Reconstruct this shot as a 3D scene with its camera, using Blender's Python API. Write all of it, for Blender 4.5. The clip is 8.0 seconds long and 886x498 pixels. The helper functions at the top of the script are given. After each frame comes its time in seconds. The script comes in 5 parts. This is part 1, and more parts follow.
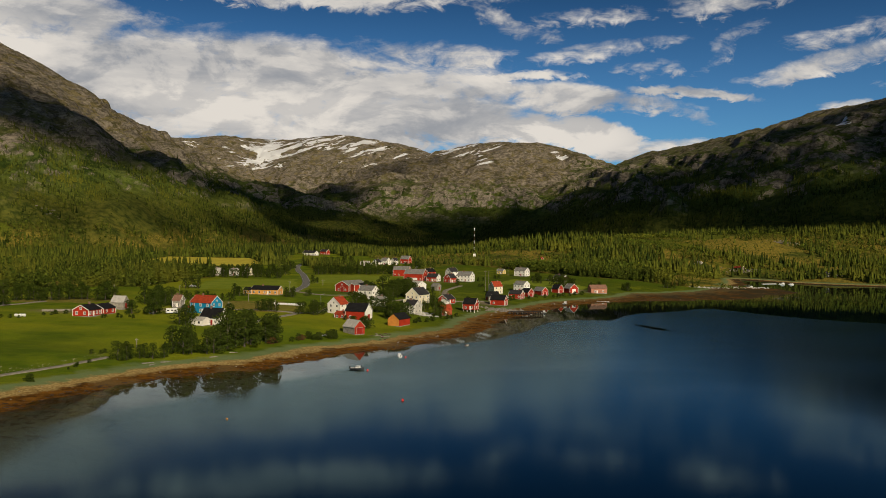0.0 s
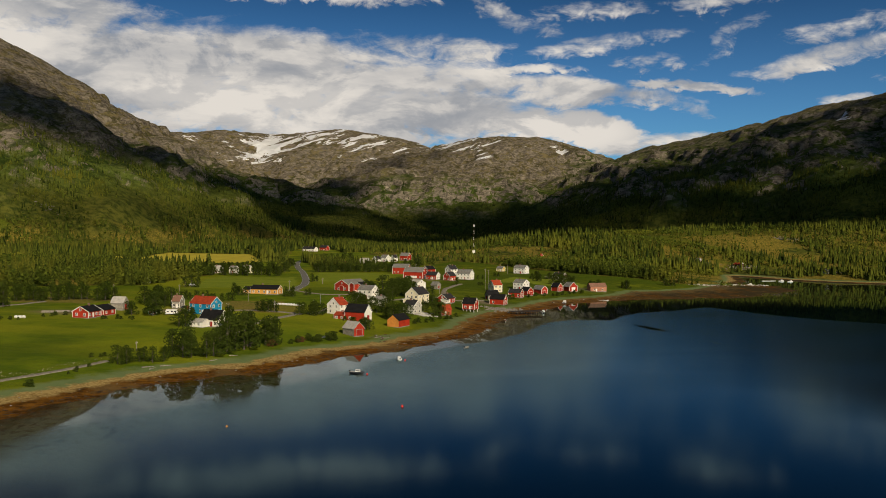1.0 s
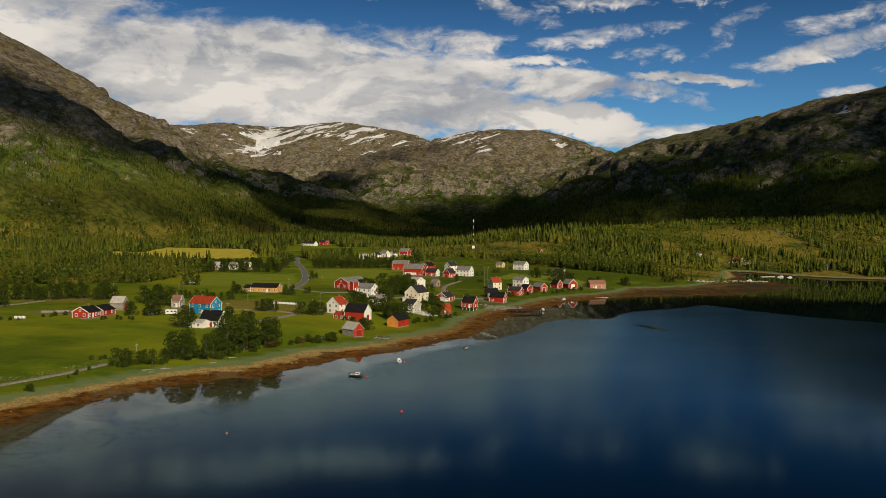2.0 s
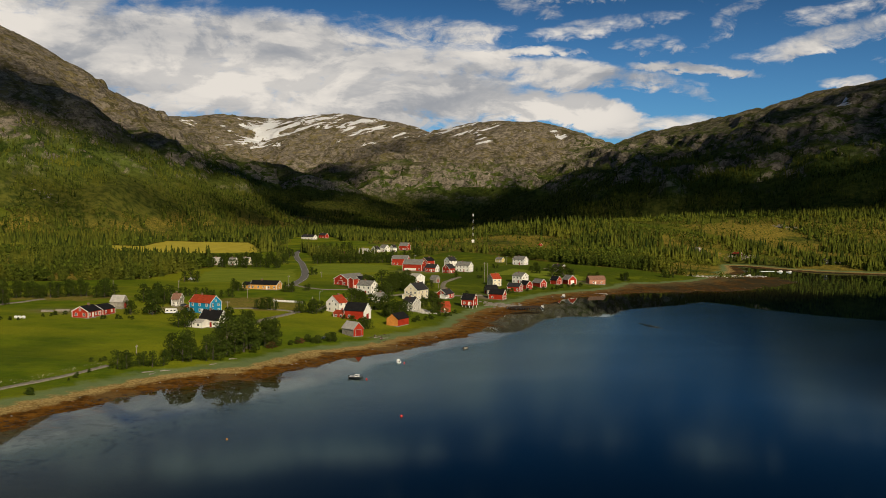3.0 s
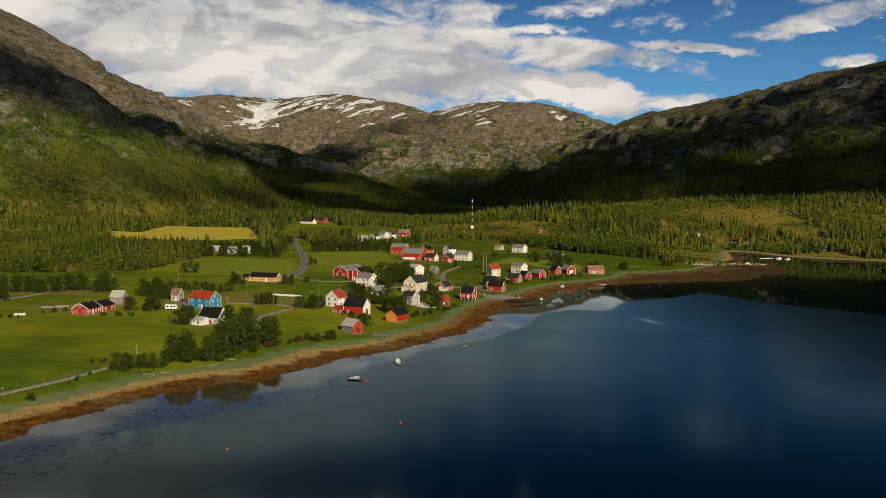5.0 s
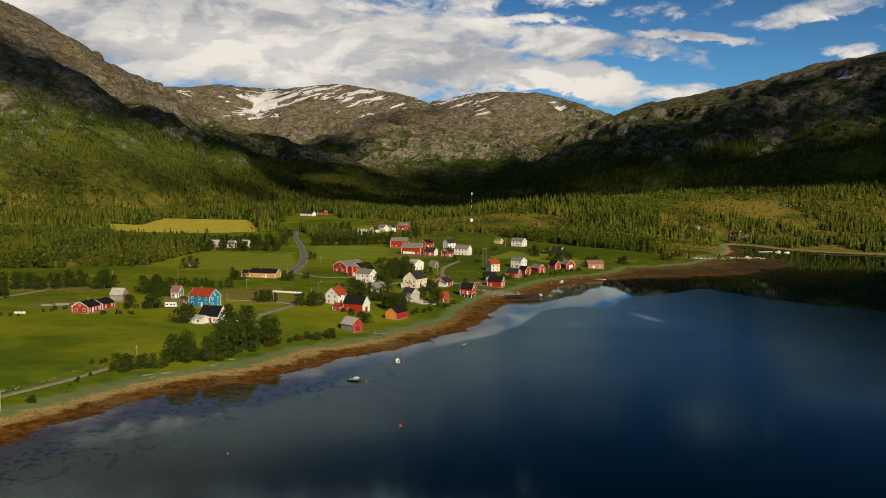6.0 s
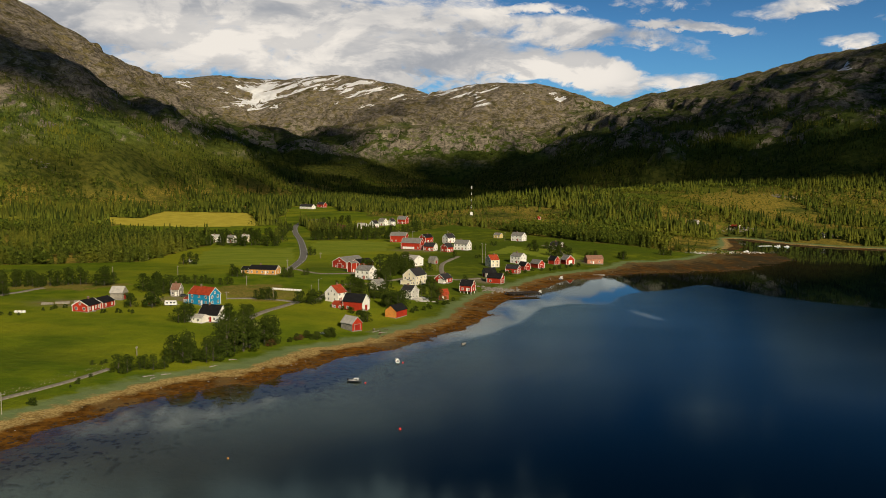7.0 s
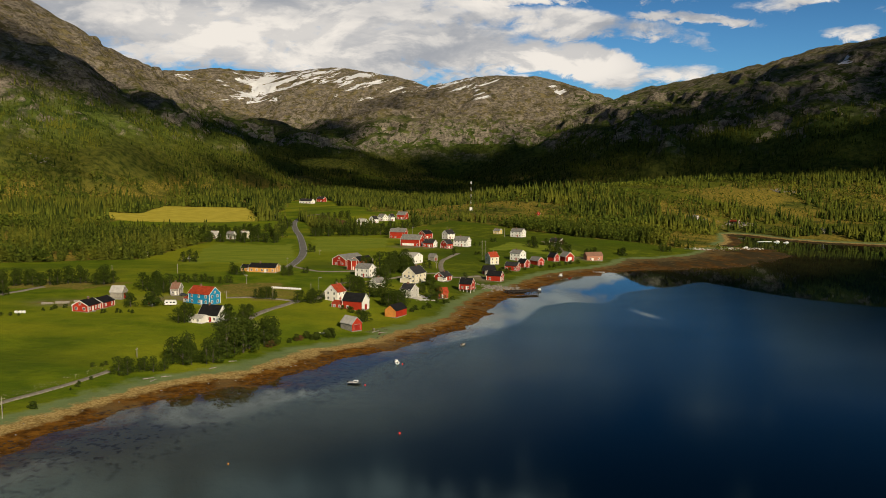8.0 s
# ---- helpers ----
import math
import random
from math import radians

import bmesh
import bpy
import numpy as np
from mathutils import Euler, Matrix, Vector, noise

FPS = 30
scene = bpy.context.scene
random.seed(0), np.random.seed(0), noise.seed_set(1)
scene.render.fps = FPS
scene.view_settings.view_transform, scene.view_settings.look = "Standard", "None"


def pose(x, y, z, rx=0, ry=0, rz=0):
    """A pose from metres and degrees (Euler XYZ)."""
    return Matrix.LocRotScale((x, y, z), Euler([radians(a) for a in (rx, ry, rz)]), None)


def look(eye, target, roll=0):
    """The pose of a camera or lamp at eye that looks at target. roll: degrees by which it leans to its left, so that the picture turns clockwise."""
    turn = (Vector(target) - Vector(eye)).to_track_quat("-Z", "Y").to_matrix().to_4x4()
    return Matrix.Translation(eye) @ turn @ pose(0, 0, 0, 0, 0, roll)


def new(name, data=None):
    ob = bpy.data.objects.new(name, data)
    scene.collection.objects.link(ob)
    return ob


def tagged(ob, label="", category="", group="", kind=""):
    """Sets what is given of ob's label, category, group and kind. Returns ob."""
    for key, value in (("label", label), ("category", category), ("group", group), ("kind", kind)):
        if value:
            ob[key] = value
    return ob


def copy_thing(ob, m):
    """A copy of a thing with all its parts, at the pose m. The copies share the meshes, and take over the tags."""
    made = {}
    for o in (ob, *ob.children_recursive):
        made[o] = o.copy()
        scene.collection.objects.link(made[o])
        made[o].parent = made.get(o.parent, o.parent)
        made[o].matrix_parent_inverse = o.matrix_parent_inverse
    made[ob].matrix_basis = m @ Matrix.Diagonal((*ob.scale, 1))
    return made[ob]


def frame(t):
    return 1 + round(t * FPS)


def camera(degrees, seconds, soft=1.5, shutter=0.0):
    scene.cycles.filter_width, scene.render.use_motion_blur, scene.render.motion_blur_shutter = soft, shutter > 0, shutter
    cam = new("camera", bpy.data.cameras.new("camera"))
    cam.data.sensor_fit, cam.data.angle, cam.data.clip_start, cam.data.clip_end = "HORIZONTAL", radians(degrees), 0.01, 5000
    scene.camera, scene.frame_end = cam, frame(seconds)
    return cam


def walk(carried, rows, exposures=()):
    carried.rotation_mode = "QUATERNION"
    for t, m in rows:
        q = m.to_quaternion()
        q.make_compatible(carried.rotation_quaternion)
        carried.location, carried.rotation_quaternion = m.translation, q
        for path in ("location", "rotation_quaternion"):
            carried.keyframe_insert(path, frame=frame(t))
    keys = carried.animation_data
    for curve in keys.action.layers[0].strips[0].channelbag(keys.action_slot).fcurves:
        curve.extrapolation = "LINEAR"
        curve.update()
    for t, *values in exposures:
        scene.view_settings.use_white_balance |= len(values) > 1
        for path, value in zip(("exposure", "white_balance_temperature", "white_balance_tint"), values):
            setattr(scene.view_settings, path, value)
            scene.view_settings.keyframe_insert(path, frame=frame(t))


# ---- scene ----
# the drone climbs straight up and tips its nose down
cam = camera(53.6, 8.0, soft=0.6)
PATH = [  # seconds, height, pitch, yaw
    (0.0, 43.81, -0.721, -1.570), (0.5, 45.46, -0.911, -1.585), (1.0, 47.18, -1.128, -1.600),
    (1.5, 48.96, -1.370, -1.615), (3.0, 54.56, -2.232, -1.660), (3.5, 56.49, -2.554, -1.675),
    (4.0, 58.42, -2.889, -1.690), (4.5, 60.35, -3.231, -1.705), (6.0, 66.08, -4.253, -1.750),
    (6.5, 67.93, -4.573, -1.765), (7.0, 69.74, -4.872, -1.780), (7.5, 71.49, -5.142, -1.795),
    (8.0, 73.18, -5.376, -1.810)]
ROLL = 0.43


def aim(z, pitch, yaw):
    p, a = radians(pitch), radians(yaw)
    way = Vector((-math.sin(a) * math.cos(p), math.cos(a) * math.cos(p), math.sin(p)))
    eye = Vector((0, 0, z))
    return look(eye, eye + 10 * way, ROLL)


walk(cam, [(t, aim(z, p, a)) for t, z, p, a in PATH], [(0.0, -0.24), (3.0, -0.17), (5.5, -0.09), (8.0, 0.0)])

# ---- sky and sun ----
SUN_AZ, SUN_EL = radians(156), radians(27)  # clockwise from straight ahead
SUN_WAY = Vector((math.sin(SUN_AZ) * math.cos(SUN_EL), math.cos(SUN_AZ) * math.cos(SUN_EL), math.sin(SUN_EL)))


class Nodes:
    """Short hand for building a node tree."""

    def __init__(self, tree):
        self.t = tree

    def add(self, kind):
        return self.t.nodes.new(kind)

    def link(self, a, b):
        self.t.links.new(a, b)

    def put(self, node, key, value):
        if isinstance(value, bpy.types.NodeSocket):
            self.link(value, node.inputs[key])
        else:
            node.inputs[key].default_value = value

    def math(self, op, a, b=0.0, clamp=False):
        n = self.add("ShaderNodeMath")
        n.operation, n.use_clamp = op, clamp
        self.put(n, 0, a), self.put(n, 1, b)
        return n.outputs[0]

    def ramp(self, x, lo, hi, a=0.0, b=1.0):
        n = self.add("ShaderNodeMapRange")
        n.interpolation_type = "SMOOTHSTEP"
        for k, v in zip(("Value", "From Min", "From Max", "To Min", "To Max"), (x, lo, hi, a, b)):
            self.put(n, k, v)
        return n.outputs[0]

    def noise(self, vec, scale, detail=4.0, rough=0.55, warp=0.0):
        n = self.add("ShaderNodeTexNoise")
        self.put(n, "Vector", vec), self.put(n, "Scale", scale), self.put(n, "Detail", detail)
        self.put(n, "Roughness", rough), self.put(n, "Distortion", warp)
        return n.outputs["Fac"]

    def mix(self, f, a, b, how="MIX"):
        n = self.add("ShaderNodeMix")
        n.data_type, n.blend_type = "RGBA", how
        self.put(n, "Factor", f)
        for i, v in ((6, a), (7, b)):
            self.put(n, i, v if isinstance(v, bpy.types.NodeSocket) else (*v[:3], 1))
        return n.outputs[2]

    def scaled(self, vec, x, y, z, move=(0, 0, 0)):
        n = self.add("ShaderNodeMapping")
        self.put(n, "Vector", vec)
        n.inputs["Scale"].default_value, n.inputs["Location"].default_value = (x, y, z), move
        return n.outputs[0]

    def bump(self, height, strength, distance):
        n = self.add("ShaderNodeBump")
        self.put(n, "Height", height), self.put(n, "Strength", strength), self.put(n, "Distance", distance)
        return n.outputs[0]


world = bpy.data.worlds.new("sky")
scene.world = world
world.use_nodes = True
world.node_tree.nodes.clear()
N = Nodes(world.node_tree)
sky = N.add("ShaderNodeTexSky")
sky.sky_type, sky.sun_disc, sky.sun_elevation, sky.sun_rotation = "NISHITA", False, SUN_EL, SUN_AZ
sky.altitude, sky.air_density, sky.dust_density, sky.ozone_density = 50.0, 1.0, 0.3, 2.5
way = N.add("ShaderNodeTexCoord").outputs["Generated"]
sep = N.add("ShaderNodeSeparateXYZ")
N.link(way, sep.inputs[0])
dx, dy, dz = sep.outputs
az = N.math("ARCTAN2", dx, dy)
up = N.math("ADD", N.math("MAXIMUM", dz, 0.0), 0.12)
flat = N.add("ShaderNodeCombineXYZ")
N.put(flat, 0, N.math("DIVIDE", dx, up)), N.put(flat, 1, N.math("DIVIDE", dy, up)), N.put(flat, 2, 3.7)
sheet = flat.outputs[0]
pane = N.add("ShaderNodeCombineXYZ")
N.put(pane, 0, az), N.put(pane, 1, N.math("MULTIPLY", dz, 2.6)), N.put(pane, 2, 1.9)
pane = pane.outputs[0]
wisp = N.noise(N.scaled(sheet, 1.0, 1.5, 1, (4.0, 2.0, 0)), 2.4, 11.0, 0.66, 1.0)
heap = N.noise(N.scaled(pane, 1, 0.8, 1), 10.0, 10.0, 0.60, 0.4)
above = N.noise(N.scaled(pane, 1, 0.8, 1, (-0.012, 0.028, 0)), 10.0, 6.0, 0.56, 0.4)
shred = N.noise(N.scaled(pane, 1, 0.75, 1, (0.3, 0.6, 0)), 34.0, 8.0, 0.64, 0.9)
bend = N.noise(N.scaled(pane, 1, 0.7, 1, (0.7, 0.2, 0)), 15.0, 5.0, 0.6)
az_bent = N.math("ADD", az, N.math("MULTIPLY", N.math("SUBTRACT", bend, 0.5), 0.10))
dz_bent = N.math("ADD", dz, N.math("MULTIPLY", N.math("SUBTRACT", shred, 0.5), 0.022))
# cloud masses: azimuth, rise, half width, half height, weight, tilt
dens = None
for a0, e0, ra, re, w, tilt in (
        (-0.27, 0.163, 0.36, 0.056, 1.05, 0), (-0.05, 0.128, 0.21, 0.034, 1.05, 0), (0.09, 0.125, 0.085, 0.017, 1.1, -0.1), (-0.47, 0.20, 0.20, 0.055, 1.0, 0),
        (0.128, 0.121, 0.040, 0.019, 1.30, 0), (0.200, 0.112, 0.055, 0.022, 1.40, -0.2), (0.282, 0.102, 0.050, 0.010, 0.80, 0),
        (-0.16, 0.264, 0.24, 0.016, 0.78, 0), (0.03, 0.204, 0.085, 0.018, 0.66, 0), (0.100, 0.235, 0.060, 0.013, 0.58, -0.39),
        (0.090, 0.178, 0.080, 0.006, 0.86, 0.05), (0.057, 0.165, 0.034, 0.007, 0.72, 0), (0.200, 0.206, 0.090, 0.012, 0.58, 0.11),
        (0.257, 0.187, 0.035, 0.011, 0.54, 0), (0.180, 0.157, 0.125, 0.014, 0.84, -0.10), (0.150, 0.149, 0.060, 0.013, 0.80, 0), (0.290, 0.141, 0.040, 0.009, 0.56, -0.40),
        (0.308, 0.158, 0.055, 0.006, 0.86, -0.13), (0.28, 0.246, 0.14, 0.013, 0.54, 0.03), (0.455, 0.184, 0.085, 0.014, 0.76, 0.16),
        (0.46, 0.210, 0.06, 0.012, 0.46, 0.15), (0.34, 0.203, 0.045, 0.014, 0.40, 0.5), (0.46, 0.138, 0.030, 0.007, 0.72, 0),
        (-0.50, 0.36, 0.36, 0.05, 0.9, 0), (-0.22, 0.385, 0.42, 0.05, 0.95, 0)):
    da = N.math("SUBTRACT", az_bent, a0)
    u = N.math("DIVIDE", da, ra)
    v = N.math("DIVIDE", N.math("SUBTRACT", N.math("SUBTRACT", dz_bent, e0), N.math("MULTIPLY", da, tilt)), re)
    g = N.ramp(N.math("ADD", N.math("MULTIPLY", u, u), N.math("MULTIPLY", v, v)), 0.0, 1.9, w, 0.0)
    dens = g if dens is None else N.math("MAXIMUM", dens, g)
# broken cloud over the rest of the sky
dens = N.math("MAXIMUM", dens, N.math("MULTIPLY", N.ramp(N.math("SUBTRACT", N.math("ABSOLUTE", az), dz), 0.55, 1.0), 0.30))
grain = N.math("ADD", N.math("MULTIPLY", N.math("SUBTRACT", wisp, 0.5), N.ramp(dz, 0.10, 0.24, 0.2, 0.9)), N.math("MULTIPLY", N.math("SUBTRACT", heap, 0.5), 1.7))
grain = N.math("ADD", grain, N.math("MULTIPLY", N.math("SUBTRACT", shred, 0.5), 1.0))
cover = N.ramp(N.math("ADD", dens, grain), 0.24, 0.90)
lit_top = N.ramp(N.math("SUBTRACT", heap, above), -0.07, 0.07)
broad = N.ramp(N.math("ADD", N.math("MULTIPLY", N.noise(N.scaled(pane, 1, 0.9, 1, (0.1, 0.05, 0)), 6.5, 9.0, 0.58, 0.5), 0.75), N.math("MULTIPLY", wisp, 0.12)), 0.30, 0.57)
body = N.math("ADD", N.math("MULTIPLY", broad, 0.62), N.math("MULTIPLY", lit_top, 0.42), True)
puff = N.math("ADD", N.math("POWER", N.math("DIVIDE", N.math("SUBTRACT", az, 0.165), 0.095), 2.0), N.math("POWER", N.math("DIVIDE", N.math("SUBTRACT", dz, 0.112), 0.028), 2.0))
body = N.math("MAXIMUM", body, N.math("MULTIPLY", N.ramp(puff, 0.2, 1.6, 1.0, 0.0), N.ramp(N.math("SUBTRACT", heap, above), -0.08, 0.04, 0.5, 1.0)))
cloud_col = N.mix(body, (4.3, 4.5, 4.9), (10.6, 9.9, 9.0))
sky_col = N.mix(1.0, sky.outputs[0], N.mix(N.ramp(dz, 0.05, 0.38), (0.37, 0.74, 1.08), (0.030, 0.122, 0.230)), "MULTIPLY")
both = N.mix(cover, sky_col, cloud_col)
back = N.add("ShaderNodeBackground")
N.put(back, "Color", both), N.put(back, "Strength", 0.083)
N.link(back.outputs[0], N.add("ShaderNodeOutputWorld").inputs[0])

sun = new("sun", bpy.data.lights.new("sun", "SUN"))
sun.data.energy, sun.data.angle, sun.data.color = 5.0, radians(0.8), (1.0, 0.84, 0.60)
sun.matrix_world = look(SUN_WAY * 3000, (0, 0, 0))

# ---- terrain ----
def lattice(i, j, seed):
    h = (i.astype(np.int64) * 374761393 + j.astype(np.int64) * 668265263 + seed * 1442695041) & 0x7FFFFFFF
    h = ((h ^ (h >> 13)) * 1274126177) & 0x7FFFFFFF
    return ((h ^ (h >> 16)) & 0xFFFF) / 65535.0


def value_noise(x, y, seed):
    i, j = np.floor(x), np.floor(y)
    u, v = x - i, y - j
    u, v = u * u * (3 - 2 * u), v * v * (3 - 2 * v)
    a, b = lattice(i, j, seed), lattice(i + 1, j, seed)
    c, d = lattice(i, j + 1, seed), lattice(i + 1, j + 1, seed)
    return (a * (1 - u) + b * u) * (1 - v) + (c * (1 - u) + d * u) * v


def fbm(x, y, size, octaves, seed=0, ridged=False):
    """Noise of mean 0 and reach about 1, with features of that size in metres."""
    total, amp, norm = 0.0, 1.0, 0.0
    for k in range(octaves):
        n = value_noise(x / size + 17.3 * k, y / size - 9.1 * k, seed + k) * 2 - 1
        total = total + amp * ((1 - 2 * np.abs(n)) if ridged else n)
        norm, amp, size = norm + amp, amp * 0.5, size * 0.5
    return total / norm


def along(x, y, line):
    """Distance from a line of (x, y, ...) points, and its other values at the nearest place."""
    best = np.full(np.shape(x), 1e9)
    value = np.zeros(np.shape(x))
    for a, b in zip(line[:-1], line[1:]):
        ex, ey = b[0] - a[0], b[1] - a[1]
        f = np.clip(((x - a[0]) * ex + (y - a[1]) * ey) / (ex * ex + ey * ey), 0, 1)
        d = np.hypot(x - a[0] - f * ex, y - a[1] - f * ey)
        near = d < best
        best = np.where(near, d, best)
        if len(a) > 2:
            value = np.where(near, a[2] + f * (b[2] - a[2]), value)
    return best, value


def inside(x, y, ring):
    odd = np.zeros(np.shape(x), bool)
    for (ax, ay), (bx, by) in zip(ring, ring[1:] + ring[:1]):
        if ay != by:
            odd ^= ((ay > y) != (by > y)) & (x < (bx - ax) * (y - ay) / (by - ay) + ax)
    return odd


def step(lo, hi, v):
    u = np.clip((v - lo) / (hi - lo), 0, 1)
    return u * u * (3 - 2 * u)


SHORE = [(-900, -900), (-420, -260), (-230, 40), (-140, 165), (-105, 221), (-89, 252), (-71, 278), (-45, 297), (-29, 328),
         (-2, 352), (4, 368), (16, 384), (30, 407), (39, 451), (50, 481), (78, 532), (99, 574), (128, 602), (160, 620),
         (225, 632), (275, 672), (318, 730), (326, 786), (300, 812), (322, 850), (352, 950), (374, 878), (409, 840),
         (446, 818), (640, 770), (980, 640), (1500, 250), (1900, -900)]
SEA = SHORE + [(1900, -4000), (-900, -4000)]
OPEN = [(-150, 150), (-420, 330), (-360, 520), (-261, 557), (-215, 575), (-182, 587), (-175, 676), (-168, 737), (-116, 740),
        (-139, 983), (-117, 938), (-92, 822), (-24, 848), (2, 880), (38, 932), (73, 909), (121, 836), (152, 800),
        (186, 785), (230, 775), (262, 765), (285, 750), (290, 700), (250, 560), (0, 250)]
YELLOW = [(-298, 942), (-231, 940), (-171, 969), (-233, 1233), (-351, 1236), (-330, 1066), (-385, 1090), (-345, 976)]
VALLEY_YARDS = [(-122, 953), (-77, 885), (-20, 887), (-5, 953), (-23, 1041), (-77, 1051), (-128, 1142)]
VALLEY_FARM = [(-171, 1133), (-104, 1121), (-117, 1347), (-144, 1450), (-197, 1398)]
VALLEY_MEADOW = [(-135, 960), (-60, 1040), (-60, 1120), (-100, 1250), (-175, 1250), (-170, 1000)]
FIELD_STRIP = [(-310, 740), (-120, 735), (-135, 965), (-320, 950)]
RIDGE_LEFT = [(-2000, 600, 430), (-1480, 1250, 500), (-1060, 1700, 470), (-938, 1990, 461), (-955, 2202, 471), (-967, 2521, 447),
              (-980, 2835, 436), (-985, 3300, 430), (-878, 3594, 350), (-686, 3432, 265), (-491, 3162, 225), (-386, 2975, 150)]
RIDGE_RIGHT = [(2300, 900, 450), (1600, 1650, 420), (1184, 2202, 406), (1128, 2453, 405), (1037, 2868, 389), (975, 3153, 381),
               (893, 3384, 377), (834, 3605, 356), (798, 3766, 335)]
RIDGE_SNOW = [(-1500, 4250, 500), (-1133, 4407, 522), (-1000, 4510, 550), (-800, 4581, 537), (-650, 4554, 532),
              (-411, 4481, 559), (-293, 4440, 538), (-121, 4398, 510), (88, 4249, 440)]
RIDGE_DOME = [(85, 4099, 425), (149, 4047, 444), (276, 3990, 470), (398, 3930, 475), (523, 3915, 470), (648, 3897, 434),
              (755, 3928, 393), (840, 3990, 350)]
RIDGE_KNOLL = [(-406, 3476, 235), (-266, 3390, 250), (-113, 3348, 265), (37, 3300, 250), (204, 3244, 225), (466, 3166, 190)]
CLIFFS = [(562, 2300, 45, 40), (600, 2340, 30, 22), (498, 1815, 38, 26), (540, 1835, 25, 16), (-386, 2372, 75, 42), (-330, 2950, 130, 34), (-100, 3110, 120, 42),
          (120, 3080, 110, 46), (330, 3060, 90, 34), (780, 2050, 60, 22), (860, 1850, 50, 20), (-640, 1640, 60, 26)]
RIDGE_WOOD = [(90, 1120, 14), (200, 1200, 30), (450, 1380, 42), (900, 1500, 52), (1500, 1450, 60)]


def soft_max(a, b, k):
    u = np.clip(0.5 + 0.5 * (a - b) / k, 0, 1)
    return b + (a - b) * u + k * u * (1 - u)


def inland(x, y):
    d = along(x, y, SHORE)[0]
    return np.where(inside(x, y, SEA), -d, d)


def height(x, y):
    """The ground's height over the water."""
    x, y = np.asarray(x, float), np.asarray(y, float)
    d = inland(x, y) + 2.2 * fbm(x, y, 26, 3, 5) * step(-60, 0, y - 60)
    flats = step(115, 175, x) * (1 - step(330, 400, x)) * (1 - step(770, 800, y))
    d = np.where(d > 0, d - 0.78 * flats * np.minimum(d, 62), d)
    z = np.interp(d, [-400, -130, -60, -28, -8, 0, 7, 14, 20, 30, 55, 100, 160, 400, 1500],
                  [-16, -9, -2.6, -0.9, -0.28, 0, 0.5, 1.0, 1.6, 2.5, 4.8, 7.6, 9.5, 11, 24])
    z = z + step(-22, -6, d) * (1 - step(4, 14, d)) * 0.22 * fbm(x, y, 13, 3, 4)
    z = z + step(18, 60, d) * (0.7 * fbm(x, y, 60, 3, 8) + 0.12 * fbm(x, y, 9, 2, 9))
    z = z + step(-3, 4, d) * (1 - step(16, 24, d)) * 0.12 * fbm(x, y, 5, 2, 3)
    d2, c = along(x, y, RIDGE_WOOD)
    z = z + c * (0.5 + 0.5 * np.cos(np.pi * np.clip(d2 / 340, 0, 1))) * step(0, 90, d)
    far = step(900, 1700, np.hypot(x, y)) * step(30, 200, d)
    z = z + far * 7 * fbm(x, y, 190, 4, 21)
    rough = 0.13 * fbm(x, y, 520, 3, 31) + 0.085 * fbm(x, y, 140, 4, 41, True)
    crest = np.ones(np.shape(x))
    for line, wide, power in ((RIDGE_LEFT, 930, 1.3), (RIDGE_RIGHT, 1080, 1.25)):
        e, c = along(x, y, line)
        crest = np.minimum(crest, e / wide)
        u = np.clip(e / (wide * (1 + 0.10 * fbm(x, y, 420, 2, 51))), 0, 1)
        m = c * ((1 - u) ** power + rough * step(0.0, 0.35, u) * (1 - step(0.75, 1.0, u)) * (1 - u) * 1.5)
        z = soft_max(m - 45 * u * u, z, 22)
    for line, wide, crag in ((RIDGE_SNOW, 1150, 0.42), (RIDGE_DOME, 900, 0.55), (RIDGE_KNOLL, 430, 1.0)):
        e, c = along(x, y, line)
        crest = np.minimum(crest, e / wide)
        u = np.clip(e / wide, 0, 1)
        bell = 0.5 + 0.5 * np.cos(np.pi * u)
        m = c * (bell + crag * rough * step(0.03, 0.3, u) * (1 - step(0.7, 1.0, u)))
        z = soft_max(m - 45 * u * u, z, 18)
    # gullies and cliff bands below the crests
    crags = 9 * fbm(x, y, 150, 3, 91, True) + 4.5 * fbm(x, y, 48, 3, 95, True)
    band = (z + 34 * fbm(x, y, 260, 3, 97)) / 64
    band = band - np.floor(band)
    cliff = 64 * 0.50 * (step(0.42, 0.62, band) - band) * step(-0.10, 0.25, fbm(x, y, 330, 3, 98))
    gully = -16 * step(0.45, 0.85, fbm(x, y, 240, 3, 99, True))
    r = np.hypot(x, y)
    ragged = 14 * fbm(x, y, 40, 3, 101) if np.max(r) > 1500 else 0.0
    for cx, cy, wide, tall in CLIFFS if np.max(r) > 1500 else ():
        rc = math.hypot(cx, cy)
        side, deep = (x * cy - y * cx) / rc, r - rc + ragged
        z = z + tall * np.exp(-(side / wide) ** 4) * step(0, 22, deep) * (1 - step(30, 240, deep))
    return z + crags * step(90, 230, z) + (cliff + gully) * step(60, 150, z) * step(0.03, 0.14, crest)


def ground_z(x, y):
    return float(height(np.array([x]), np.array([y]))[0])


